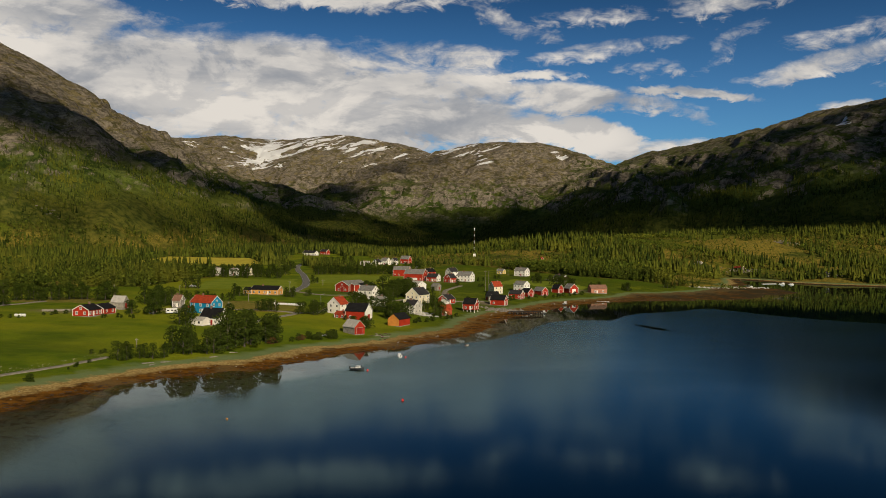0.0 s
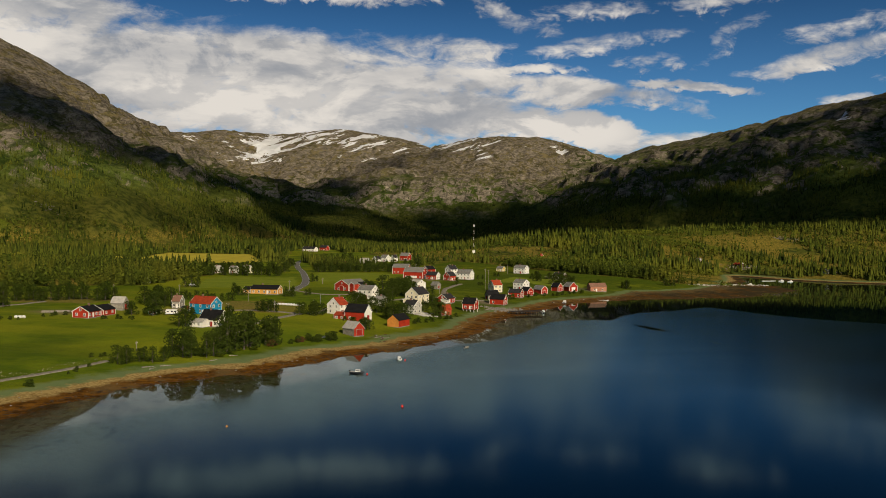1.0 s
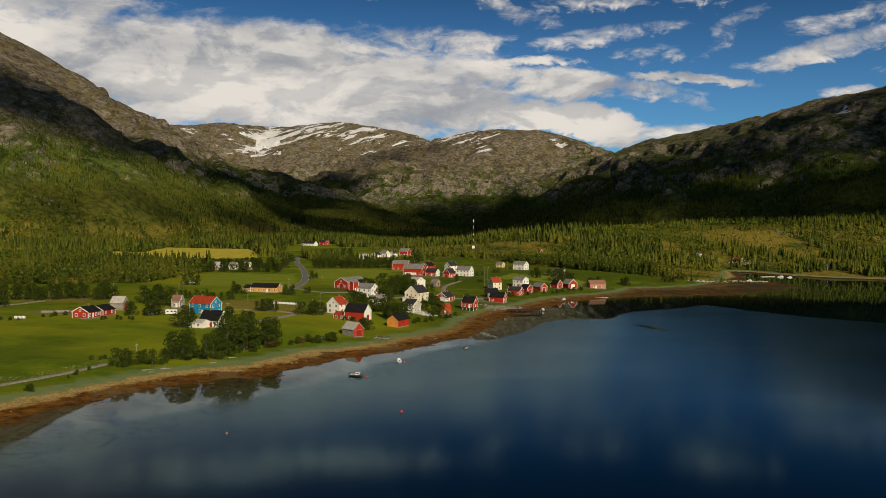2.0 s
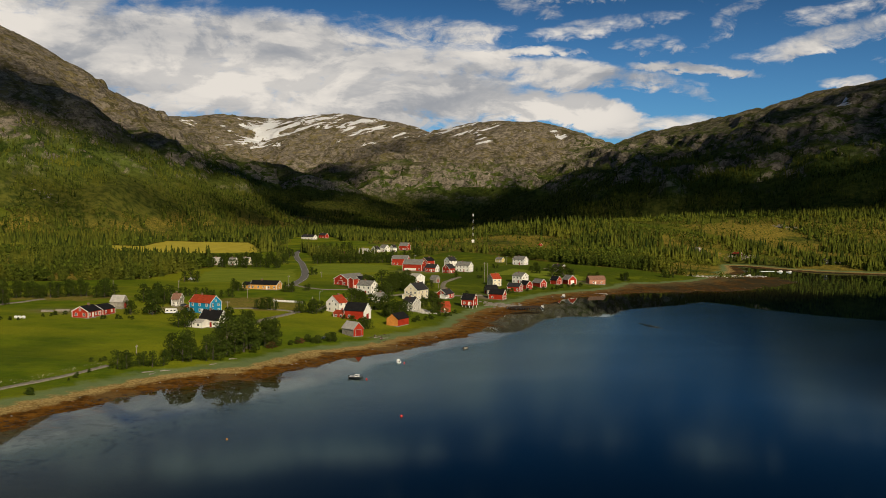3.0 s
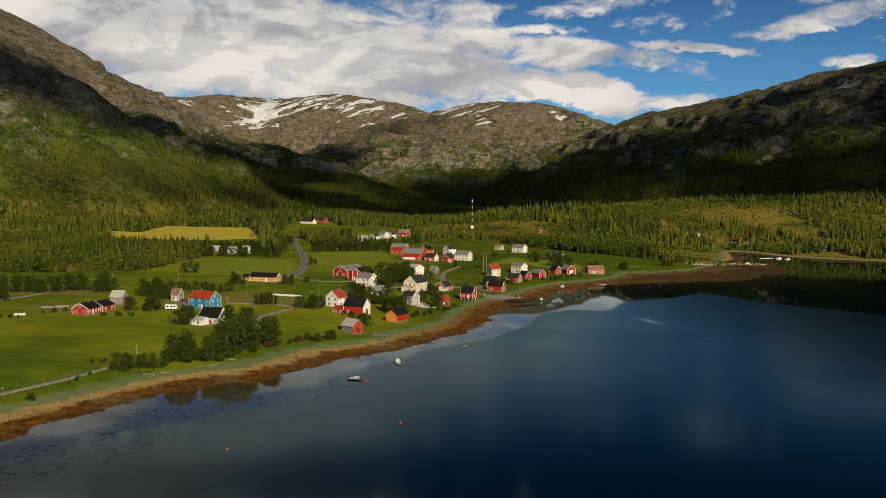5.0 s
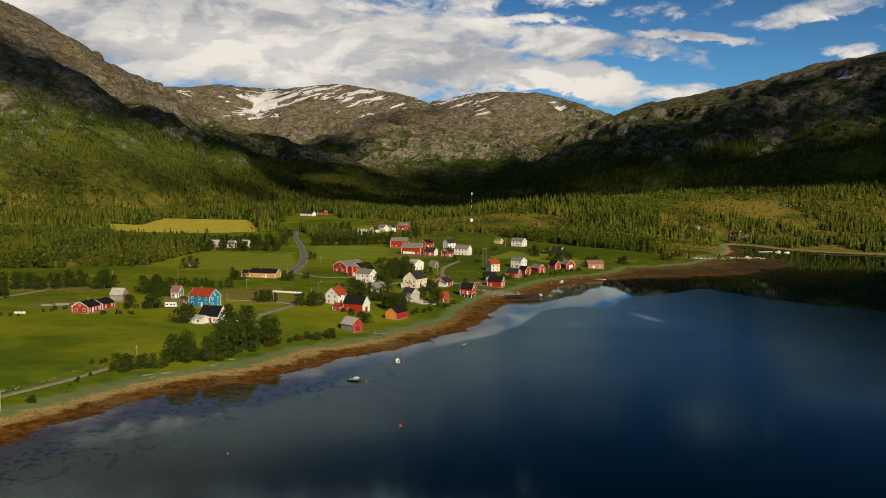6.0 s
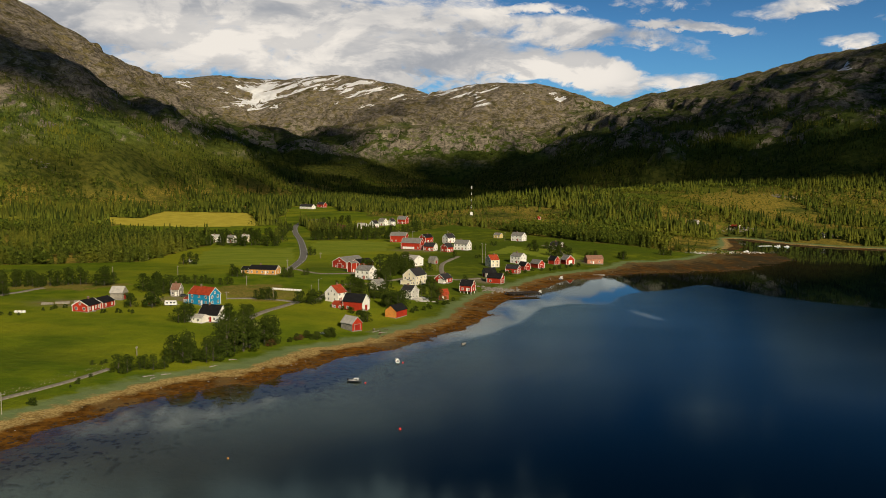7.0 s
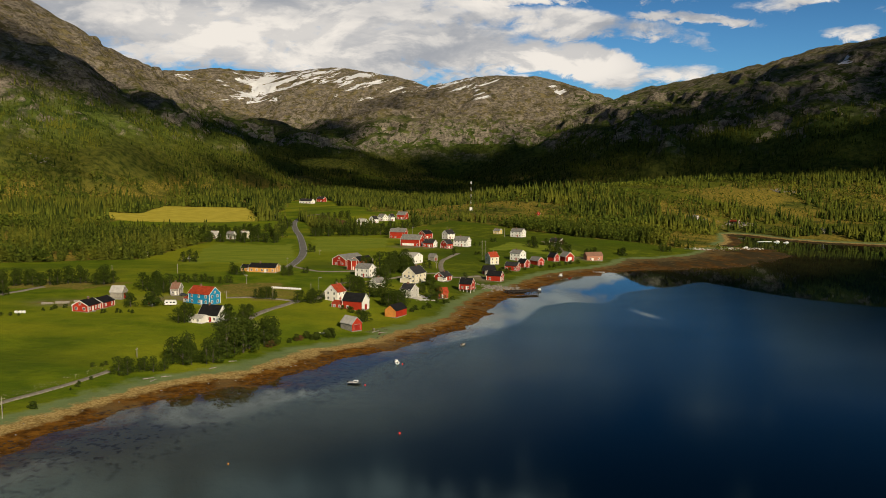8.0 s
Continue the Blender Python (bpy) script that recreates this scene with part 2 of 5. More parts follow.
def woods(x, y, z):
    """How densely the ground is wooded, 0 to 1."""
    d = inland(x, y)
    w = 1 - inside(x, y, OPEN).astype(float)
    for ring in (YELLOW, VALLEY_YARDS, VALLEY_FARM, VALLEY_MEADOW, FIELD_STRIP):
        w = w * (1 - inside(x, y, ring))
    w = w * step(16, 40, d)
    w = w * np.where((x > 225) & (x < 440) & (y > 680) & (y < 900), step(60, 85, d), 1)
    glade = fbm(x, y, 120, 3, 61) + 0.35 * fbm(x, y, 45, 2, 62)
    w = w * (1 - 0.94 * step(0.04, 0.24, glade - 0.07 * step(40, 200, x) - 0.05 * step(300, 420, x) - 0.13 * step(150, 350, -x)))
    return w * (1 - step(120, 250, z + 50 * fbm(x, y, 260, 3, 63)))
# ---- end of terrain ----


# ---- materials ----
def material(name):
    m = bpy.data.materials.new(name)
    m.use_nodes = True
    m.node_tree.nodes.clear()
    n = Nodes(m.node_tree)
    b = n.add("ShaderNodeBsdfPrincipled")
    n.link(b.outputs[0], n.add("ShaderNodeOutputMaterial").inputs[0])
    return m, n, b


def place(n):
    return n.add("ShaderNodeNewGeometry").outputs["Position"]


def plain(name, col, rough=0.7, vary=0.18, size=1.5, metal=0.0, bump=0.0):
    """Paint, roofing and the like: a colour with stains at two scales."""
    m, n, b = material(name)
    p = place(n)
    f = n.math("ADD", n.math("MULTIPLY", n.noise(p, 1 / size, 4.0), 0.6), n.math("MULTIPLY", n.noise(p, 9 / size, 3.0), 0.4))
    dark = tuple(c * (1 - 2 * vary) for c in col)
    light = tuple(min(1, c * (1 + vary)) for c in col)
    n.put(b, "Base Color", n.mix(n.ramp(f, 0.3, 0.7), dark, light))
    n.put(b, "Roughness", rough), n.put(b, "Metallic", metal), n.put(b, "Specular IOR Level", 0.5 if rough < 0.6 else 0.2)
    if bump:
        n.put(b, "Normal", n.bump(f, 0.6, bump))
    return m


def ground_material():
    """Weed and sand by the water, meadow grass, wood floor, heath, bare rock and old snow."""
    m, n, b = material("ground")
    p = place(n)
    sp = n.add("ShaderNodeSeparateXYZ")
    n.link(p, sp.inputs[0])
    z = sp.outputs[2]
    geo = n.add("ShaderNodeNewGeometry")
    sn = n.add("ShaderNodeSeparateXYZ")
    n.link(geo.outputs["True Normal"], sn.inputs[0])
    steep = n.math("SUBTRACT", 1.0, sn.outputs[2])

    def cover(name):
        a = n.add("ShaderNodeAttribute")
        a.attribute_name = name
        return a.outputs["Fac"]

    n_big, n_mid, n_fine = n.noise(p, 0.012, 5.0), n.noise(p, 0.09, 5.0), n.noise(p, 0.9, 5.0, 0.65)
    grass = n.mix(n.ramp(n_mid, 0.3, 0.7), (0.070, 0.118, 0.006), (0.140, 0.182, 0.009))
    grass = n.mix(n.ramp(n.noise(n.scaled(p, 0.45, 1, 1), 0.016, 4.0), 0.42, 0.62), grass, (0.215, 0.235, 0.012))
    grass = n.mix(n.ramp(n_big, 0.50, 0.66, 0, 0.65), grass, (0.050, 0.082, 0.007))
    rank = n.math("MULTIPLY", n.ramp(sp.outputs[0], -30.0, 30.0), n.ramp(n_mid, 0.35, 0.55, 0.45, 0.85))
    grass = n.mix(rank, grass, (0.046, 0.074, 0.006))
    grass = n.mix(n.math("MULTIPLY", n.ramp(n_fine, 0.45, 0.75), 0.35), grass, (0.045, 0.075, 0.012))
    streak = n.noise(n.scaled(p, 0.10, 1.0, 1), 0.55, 4.0, 0.6)
    grass = n.mix(n.ramp(streak, 0.40, 0.66, 0, 0.22), grass, (0.150, 0.180, 0.014))
    grass = n.mix(n.ramp(n.noise(p, 2.6, 4.0, 0.7), 0.5, 0.72, 0, 0.6), grass, (0.035, 0.058, 0.006))
    hay = n.mix(n.ramp(n_mid, 0.3, 0.7), (0.38, 0.33, 0.040), (0.50, 0.42, 0.06))
    floor = n.mix(n.ramp(n_mid, 0.35, 0.65), (0.035, 0.050, 0.010), (0.110, 0.115, 0.020))
    floor = n.mix(n.math("MULTIPLY", n.ramp(n_big, 0.39, 0.56, 0, 0.85), n.ramp(z, 35.0, 65.0, 1.0, 0.08)), floor, n.mix(n.ramp(n.noise(p, 0.35, 5.0, 0.7), 0.38, 0.62), (0.100, 0.095, 0.018), (0.32, 0.235, 0.040)))
    patch = n.noise(p, 0.030, 11.0, 0.72, 0.4)
    heath = n.mix(n.ramp(patch, 0.42, 0.60), (0.080, 0.072, 0.032), (0.215, 0.176, 0.086))
    green = n.mix(n.ramp(patch, 0.40, 0.60), (0.024, 0.042, 0.008), (0.092, 0.122, 0.024))
    heath = n.mix(n.ramp(n.math("ADD", z, n.math("MULTIPLY", n_big, 240.0)), n.ramp(sp.outputs[0], 450.0, 750.0, 290.0, 400.0), n.ramp(sp.outputs[0], 450.0, 750.0, 430.0, 560.0)), green, heath)
    # bare rock: grain, hanging streaks on the steep faces, and dark cracks
    grit = n.noise(n.scaled(p, 1, 1, 1.6), 0.060, 12.0, 0.76, 0.3)
    rock = n.mix(n.ramp(grit, 0.36, 0.64), (0.105, 0.091, 0.071), (0.330, 0.285, 0.222))
    hang = n.noise(n.scaled(p, 1, 1, 0.22), 0.075, 7.0, 0.65, 0.2)
    rock = n.mix(n.math("MULTIPLY", n.ramp(hang, 0.52, 0.68), n.ramp(steep, 0.16, 0.36, 0, 0.75)), rock, (0.040, 0.036, 0.031))
    seam = n.math("ABSOLUTE", n.math("SUBTRACT", n.noise(n.scaled(p, 1, 1, 2.2), 0.028, 8.0, 0.62, 0.6), 0.5))
    rock = n.mix(n.ramp(seam, 0.0, 0.022, 0.6, 0.0), rock, (0.040, 0.036, 0.028))
    rock_f = n.math("ADD", n.ramp(n.math("ADD", steep, n.ramp(z, 150.0, 300.0, -0.09, 0.03)), 0.14, 0.34, 0, 1.5), n.math("MULTIPLY", n.ramp(n.math("ADD", z, n.math("MULTIPLY", n_big, 160.0)), 240.0, 400.0, 0, 1.0), n.ramp(sp.outputs[0], 450.0, 750.0, 1.0, 0.42)))
    rock_f = n.math("MULTIPLY", n.math("MINIMUM", rock_f, 1.15), n.ramp(n.noise(n.scaled(p, 1, 0.7, 1.8), 0.034, 11.0, 0.72, 0.6), 0.44, 0.53))
    rock_f = n.math("MULTIPLY", n.math("MINIMUM", rock_f, 1.0), n.ramp(z, 30.0, 75.0))
    high = n.mix(rock_f, heath, rock)
    # fields whose extra brightness in the low sunlit view is put into the colour
    bright_field = n.mix(n.ramp(streak, 0.35, 0.65), (0.130, 0.180, 0.015), (0.205, 0.240, 0.026))
    grass = n.mix(cover("bright_field"), grass, bright_field)
    col = n.mix(cover("meadow"), floor, grass)
    col = n.mix(n.ramp(n.math("ADD", z, n.math("MULTIPLY", n_mid, 60.0)), 110.0, 190.0), col, high)
    fallow = n.mix(n.ramp(n_fine, 0.35, 0.65), (0.115, 0.105, 0.022), (0.255, 0.200, 0.052))
    col = n.mix(n.math("MULTIPLY", cover("fallow"), n.ramp(n_mid, 0.30, 0.55, 0.35, 0.9)), col, fallow)
    col = n.mix(cover("hay"), col, hay)
    col = n.mix(cover("soil"), col, n.mix(n_mid, (0.075, 0.035, 0.020), (0.14, 0.07, 0.04)))
    col = n.mix(n.math("MULTIPLY", cover("yard"), n.ramp(n_mid, 0.35, 0.55)), col, n.mix(n_fine, (0.13, 0.105, 0.065), (0.26, 0.22, 0.15)))
    # shore: dark weed, rusty weed, pale sand and shingle, then rough grass
    zz = n.math("ADD", z, n.math("MULTIPLY", n.math("SUBTRACT", n.noise(p, 0.14, 6.0, 0.65), 0.5), 1.3))
    weed = n.mix(n.ramp(n.noise(p, 0.22, 7.0, 0.66), 0.32, 0.68), (0.046, 0.022, 0.006), (0.190, 0.086, 0.013))
    weed = n.mix(n.ramp(n.noise(p, 0.055, 5.0, 0.6, 0.5), 0.36, 0.50, 0.8, 0.0), weed, n.mix(n_fine, (0.085, 0.055, 0.020), (0.20, 0.135, 0.055)))
    spots = n.math("MULTIPLY", n.ramp(n.noise(n.scaled(p, 1, 0.7, 1), 0.50, 4.0, 0.55), 0.55, 0.62), n.ramp(z, -2.0, -0.7))
    bed = n.mix(spots, n.mix(n_mid, (0.072, 0.068, 0.050), (0.115, 0.106, 0.076)), (0.045, 0.034, 0.016))
    # bed blackened northwards, to deepen the dark hill reflection there
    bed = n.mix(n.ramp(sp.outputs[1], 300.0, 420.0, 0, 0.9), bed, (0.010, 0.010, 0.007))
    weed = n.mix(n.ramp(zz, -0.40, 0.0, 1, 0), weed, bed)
    sand = n.mix(n.ramp(n.noise(p, 1.3, 5.0), 0.35, 0.65), (0.24, 0.165, 0.055), (0.42, 0.310, 0.125))
    sedge = n.mix(n_mid, (0.105, 0.155, 0.060), (0.185, 0.230, 0.095))
    sandy = n.math("MULTIPLY", n.ramp(zz, 0.62, 0.92), n.math("ADD", n.ramp(sp.outputs[1], 330.0, 440.0, 1.0, 0.22), n.ramp(sp.outputs[1], 770.0, 800.0, 0, 0.7)))
    mud = n.math("MULTIPLY", n.ramp(sp.outputs[1], 590.0, 660.0), n.ramp(n.noise(n.scaled(p, 1, 0.45, 1), 0.05, 6.0, 0.65), 0.40, 0.56, 0.35, 1.0))
    weed = n.mix(mud, weed, n.mix(n.noise(p, 0.2, 5.0), (0.022, 0.020, 0.011), (0.075, 0.058, 0.028)))
    shore = n.mix(sandy, weed, sand)
    shore = n.mix(n.ramp(zz, 1.10, 1.40), shore, sedge)
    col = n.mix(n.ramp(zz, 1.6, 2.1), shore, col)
    slant = n.add("ShaderNodeCombineXYZ")
    fold = n.math("ABSOLUTE", n.math("ADD", sp.outputs[0], 790.0))
    n.put(slant, 0, n.math("MULTIPLY", sp.outputs[0], 0.6)), n.put(slant, 1, n.math("MULTIPLY", sp.outputs[1], 0.35))
    n.put(slant, 2, n.math("MULTIPLY", n.math("SUBTRACT", z, n.math("MULTIPLY", fold, 0.30)), 2.6))
    snow = n.noise(slant.outputs[0], 0.014, 7.0, 0.62, 0.7)
    snow = n.ramp(n.math("ADD", snow, n.math("MULTIPLY", cover("snow"), 0.20)), 0.665, 0.680)
    snow = n.math("MULTIPLY", snow, n.ramp(cover("snow"), 0.1, 0.25))
    col = n.mix(snow, col, (0.82, 0.84, 0.88))
    n.put(b, "Base Color", col), n.put(b, "Roughness", 0.95), n.put(b, "Specular IOR Level", 0.02)
    crack = n.math("MINIMUM", n.math("MULTIPLY", seam, 9.0), 1.0)
    relief = n.math("ADD", n.math("MULTIPLY", n.noise(p, 0.20, 6.0, 0.7), n.ramp(z, 80.0, 250.0, 1.0, 3.2)), n.math("MULTIPLY", n.math("ADD", grit, n.math("MULTIPLY", crack, 0.5)), n.ramp(z, 80.0, 250.0, 0, 10.0)))
    n.put(b, "Normal", n.bump(relief, 0.85, 1.0))
    return m


def water_material():
    """Clear over the shallows and dark over the deep, with faint ripples."""
    m = bpy.data.materials.new("sea_water")
    m.use_nodes = True
    m.node_tree.nodes.clear()
    n = Nodes(m.node_tree)
    p = place(n)
    a = n.add("ShaderNodeAttribute")
    a.attribute_name = "depth"
    ripple = n.math("ADD", n.math("MULTIPLY", n.noise(n.scaled(p, 1, 2.2, 1), 0.9, 4.0, 0.6), 0.7), n.noise(n.scaled(p, 1, 1.6, 1), 0.13, 3.0))
    r = n.add("ShaderNodeAttribute")
    r.attribute_name = "ruffle"
    lanes = n.noise(n.scaled(p, 0.35, 1.0, 1), 0.03, 4.0, 0.55, 0.4)
    ruffle = n.math("MULTIPLY", n.ramp(n.math("ADD", r.outputs["Fac"], n.math("MULTIPLY", n.math("SUBTRACT", lanes, 0.5), 0.5)), 0.25, 0.75), n.ramp(lanes, 0.3, 0.6, 0.8, 1.0))
    bump = n.add("ShaderNodeBump")
    n.put(bump, "Height", ripple), n.put(bump, "Distance", 0.006), n.put(bump, "Strength", n.math("ADD", 0.10, n.math("MULTIPLY", ruffle, 0.40)))
    clear = n.add("ShaderNodeBsdfTransparent")
    n.put(clear, "Color", (0.70, 0.80, 0.74, 1))
    sp = n.add("ShaderNodeSeparateXYZ")
    n.link(p, sp.inputs[0])
    # inshore silt; the far end is darkened for the black reflection of the hill
    silt_to_dark = n.mix(n.ramp(sp.outputs[1], 260.0, 400.0), (0.019, 0.027, 0.021), (0.0008, 0.0024, 0.0028))
    deep = n.add("ShaderNodeBsdfDiffuse")
    n.put(deep, "Color", n.mix(n.ramp(a.outputs["Fac"], 2.0, 8.0), silt_to_dark, (0.0004, 0.0036, 0.0062)))
    under = n.add("ShaderNodeMixShader")
    n.put(under, 0, n.ramp(a.outputs["Fac"], -0.5, 5.0)), n.link(clear.outputs[0], under.inputs[1]), n.link(deep.outputs[0], under.inputs[2])
    gloss = n.add("ShaderNodeBsdfGlossy")
    near_rough = n.ramp(sp.outputs[1], 140.0, 340.0, 0.050, 0.16)
    rough = n.math("ADD", 0.018, n.math("MULTIPLY", ruffle, near_rough))
    n.put(gloss, "Roughness", rough), n.put(gloss, "Color", n.mix(ruffle, (0.62, 0.75, 0.80), (0.45, 0.71, 0.80))), n.link(bump.outputs[0], gloss.inputs["Normal"])
    fres = n.add("ShaderNodeFresnel")
    n.put(fres, "IOR", 1.33), n.link(bump.outputs[0], fres.inputs["Normal"])
    out = n.add("ShaderNodeMixShader")
    n.put(out, 0, n.math("MULTIPLY", fres.outputs[0], n.math("SUBTRACT", 1.0, n.math("MULTIPLY", ruffle, 0.16)))), n.link(under.outputs[0], out.inputs[1]), n.link(gloss.outputs[0], out.inputs[2])
    n.link(out.outputs[0], n.add("ShaderNodeOutputMaterial").inputs[0])
    return m


def leaf_material(name, dark, light, warm):
    m, n, b = material(name)
    geo = n.add("ShaderNodeNewGeometry")
    info = n.add("ShaderNodeObjectInfo")
    r = n.math("FRACT", n.math("ADD", geo.outputs["Random Per Island"], info.outputs["Random"]))
    col = n.mix(r, dark, light)
    col = n.mix(n.ramp(n.noise(geo.outputs["Position"], 0.02, 3.0), 0.45, 0.7, 0, 0.7), col, warm)
    col = n.mix(n.ramp(n.noise(geo.outputs["Position"], 1.4, 4.0), 0.4, 0.7, 0, 0.5), col, dark)
    n.put(b, "Base Color", col), n.put(b, "Roughness", 0.85), n.put(b, "Specular IOR Level", 0.05)
    return m


GROUND = ground_material()
WATER = water_material()
SPRUCE = leaf_material("spruce_needles", (0.012, 0.022, 0.004), (0.098, 0.118, 0.014), (0.140, 0.142, 0.017))
BIRCH = leaf_material("birch_leaves", (0.030, 0.048, 0.006), (0.105, 0.130, 0.015), (0.18, 0.172, 0.018))
LEAF = leaf_material("garden_leaves", (0.016, 0.028, 0.004), (0.060, 0.083, 0.010), (0.056, 0.072, 0.010))
BARK = plain("bark", (0.10, 0.085, 0.07), 0.9, 0.25, 0.5)


# ---- building helpers ----
def mesh_from(name, verts, faces, mat, smooth=False):
    me = bpy.data.meshes.new(name)
    me.from_pydata(verts, [], faces)
    me.materials.append(mat)
    if smooth:
        me.polygons.foreach_set("use_smooth", [True] * len(me.polygons))
    me.update()
    return me


def grid_mesh(name, xs, ys, zs, mat, ring=False):
    """A sheet from three arrays of one shape."""
    r, c = xs.shape
    me = bpy.data.meshes.new(name)
    me.vertices.add(r * c)
    me.vertices.foreach_set("co", np.stack([xs, ys, zs], -1).astype(np.float32).ravel())
    i = np.arange(r * c).reshape(r, c)
    if ring:
        i = np.concatenate([i, i[:, :1]], 1)
    quads = np.stack([i[:-1, :-1], i[:-1, 1:], i[1:, 1:], i[1:, :-1]], -1).reshape(-1, 4)
    me.loops.add(quads.size)
    me.loops.foreach_set("vertex_index", quads.ravel().astype(np.int32))
    me.polygons.add(len(quads))
    me.polygons.foreach_set("loop_start", np.arange(0, quads.size, 4, dtype=np.int32))
    me.polygons.foreach_set("use_smooth", np.ones(len(quads), bool))
    me.materials.append(mat)
    me.update(calc_edges=True)
    return me


def attribute(me, name, values):
    me.attributes.new(name, "FLOAT", "POINT").data.foreach_set("value", np.asarray(values, np.float32).ravel())


def part(name, bm, mat, parent, label=""):
    me = bpy.data.meshes.new(name)
    bm.to_mesh(me)
    bm.free()
    me.materials.append(mat)
    ob = new(name, me)
    ob.parent = parent
    return tagged(ob, label)


# ---- ground and water ----
front = np.radians(np.linspace(-34, 36, 600))  # azimuth, clockwise from ahead
rest = np.radians(np.linspace(36, 326, 90)[1:-1])
az = np.concatenate([front, rest])
dist = np.concatenate([np.linspace(0.02, 150, 12)[:-1], np.geomspace(150, 1100, 250)[:-1], np.linspace(1100, 3500, 300)[:-1], np.linspace(3500, 4650, 150)[:-1],
                       np.linspace(4650, 5600, 14)])
R2, A2 = np.meshgrid(dist, az, indexing="ij")
GX, GY = R2 * np.sin(A2), R2 * np.cos(A2)
GZ = height(GX, GY)
ground_mesh = grid_mesh("ground", GX, GY, GZ, GROUND, ring=True)
open_land = sum(inside(GX, GY, r).astype(float) for r in (OPEN, VALLEY_YARDS, VALLEY_FARM, VALLEY_MEADOW, FIELD_STRIP))
wood = woods(GX, GY, GZ)
attribute(ground_mesh, "meadow", np.clip(open_land + 0.7 * (1 - wood) * (GZ < 60) * (fbm(GX, GY, 300, 2, 71) > 0), 0, 1))
yards = sum(np.exp(-((GX - a) / w) ** 2 - ((GY - b) / h) ** 2) for a, b, w, h in ((-160, 407, 14, 9), (44, 545, 10, 9), (-118, 425, 10, 7), (0, 690, 16, 8), (128, 662, 12, 7), (-75, 372, 7, 6), (-35, 560, 12, 7)))
attribute(ground_mesh, "yard", np.clip(1.3 * yards, 0, 1))
# back fields coloured brighter, for sunlit grass seen at a low angle
BRIGHT_FIELDS = ([(-149, 563), (-103, 577), (-78, 573), (-100, 703), (-160, 703)], [(-77, 643), (-46, 660), (-25, 680), (-25, 775), (-89, 775)], [(55, 690), (80, 745), (125, 715), (140, 680), (118, 672), (75, 690)])
wobble = 3.5 * fbm(GX, GY, 14, 2, 17)
attribute(ground_mesh, "bright_field", sum(inside(GX + wobble, GY + 3 * wobble, r).astype(float) for r in BRIGHT_FIELDS))
FALLOW = ([(-108, 462), (-82, 488), (-62, 466), (-57, 436), (-80, 424), (-94, 431)], [(-210, 447), (-170, 447), (-150, 470), (-205, 480)], [(-178, 404), (-148, 396), (-140, 408), (-158, 418)])
attribute(ground_mesh, "fallow", sum(inside(GX + wobble, GY + 2 * wobble, r).astype(float) for r in FALLOW))
attribute(ground_mesh, "hay", inside(GX, GY, YELLOW))
attribute(ground_mesh, "soil", inside(GX, GY, [(-120, 959), (-110, 1029), (-84, 967), (-61, 906), (-90, 910)]))
hollow = 0.80 * np.exp(-((GX + 745) / 120) ** 2 - ((GY - 4290) / 210) ** 2) + 0.62 * np.exp(-((GX + 480) / 200) ** 2 - ((GY - 4330) / 160) ** 2)
hollow = hollow + 0.6 * np.exp(-((GX - 180) / 130) ** 2 - ((GY - 3980) / 90) ** 2) + 0.55 * np.exp(-((GX + 190) / 130) ** 2 - ((GY - 4200) / 110) ** 2)
hollow = hollow + 1.1 * np.exp(-((GX - 1042) / 16) ** 2 - ((GY - 2146) / 34) ** 2)
hollow = hollow + 0.75 * np.exp(-((GX - 192) / 60) ** 2 - ((GY - 3857) / 70) ** 2)
hollow = hollow + 0.7 * np.exp(-((GX - 592) / 35) ** 2 - ((GY - 3730) / 60) ** 2)
hollow = hollow + 0.6 * np.exp(-((GX - 268) / 50) ** 2 - ((GY - 3712) / 60) ** 2)
attribute(ground_mesh, "snow", np.clip(hollow + 0.26 * step(330, 430, GZ) * step(3500, 3800, GY), 0, 1.2))
tagged(new("ground", ground_mesh), "green valley floor, rocky mountains and weedy shore", "ground", kind="structure")

WR = np.concatenate([np.linspace(0.02, 120, 8)[:-1], np.geomspace(120, 1500, 230)])
wr, wa = np.meshgrid(WR, az[::3], indexing="ij")
WX, WY = wr * np.sin(wa), wr * np.cos(wa)
water_mesh = grid_mesh("water", WX, WY, np.zeros_like(WX), WATER, ring=True)
attribute(water_mesh, "depth", -height(WX, WY))
# the breeze ruffles the open water up to this line; inshore of it the fjord lies like a mirror
BREEZE = [(-500, -320), (-190, 60), (-105, 185), (-62, 236), (-30, 285), (-8, 325), (20, 368), (37, 384), (52, 418), (66, 458), (84, 470), (104, 469),
          (118, 499), (135, 516), (155, 529), (186, 561), (203, 517), (222, 482), (250, 457), (330, 400), (500, 330), (900, 250), (1500, 100)]
_d = along(WX, WY, BREEZE)[0]
_d = np.where(inside(WX, WY, BREEZE + [(1900, -4000), (-900, -4000)]), _d, -_d)
ruffled = 1 / (1 + np.exp(-(_d + 3 * fbm(WX, WY, 30, 2, 81)) / np.interp(np.hypot(WX, WY), [200, 320, 400], [7, 4, 2.2])))
for _x, _y, _w, _h in ((116, 432, 4.5, 24), (129, 375, 2.6, 10)):  # slicks
    ruffled = ruffled * (1 - 0.76 * np.exp(-(((WX - _x + 0.26 * (WY - _y)) / _w) ** 2 + ((WY - _y) / _h) ** 2) * (1.2 + 0.9 * fbm(WX, WY, 14, 2, 83))))
attribute(water_mesh, "ruffle", ruffled)
sea = new("water", water_mesh)
sea.visible_shadow = False
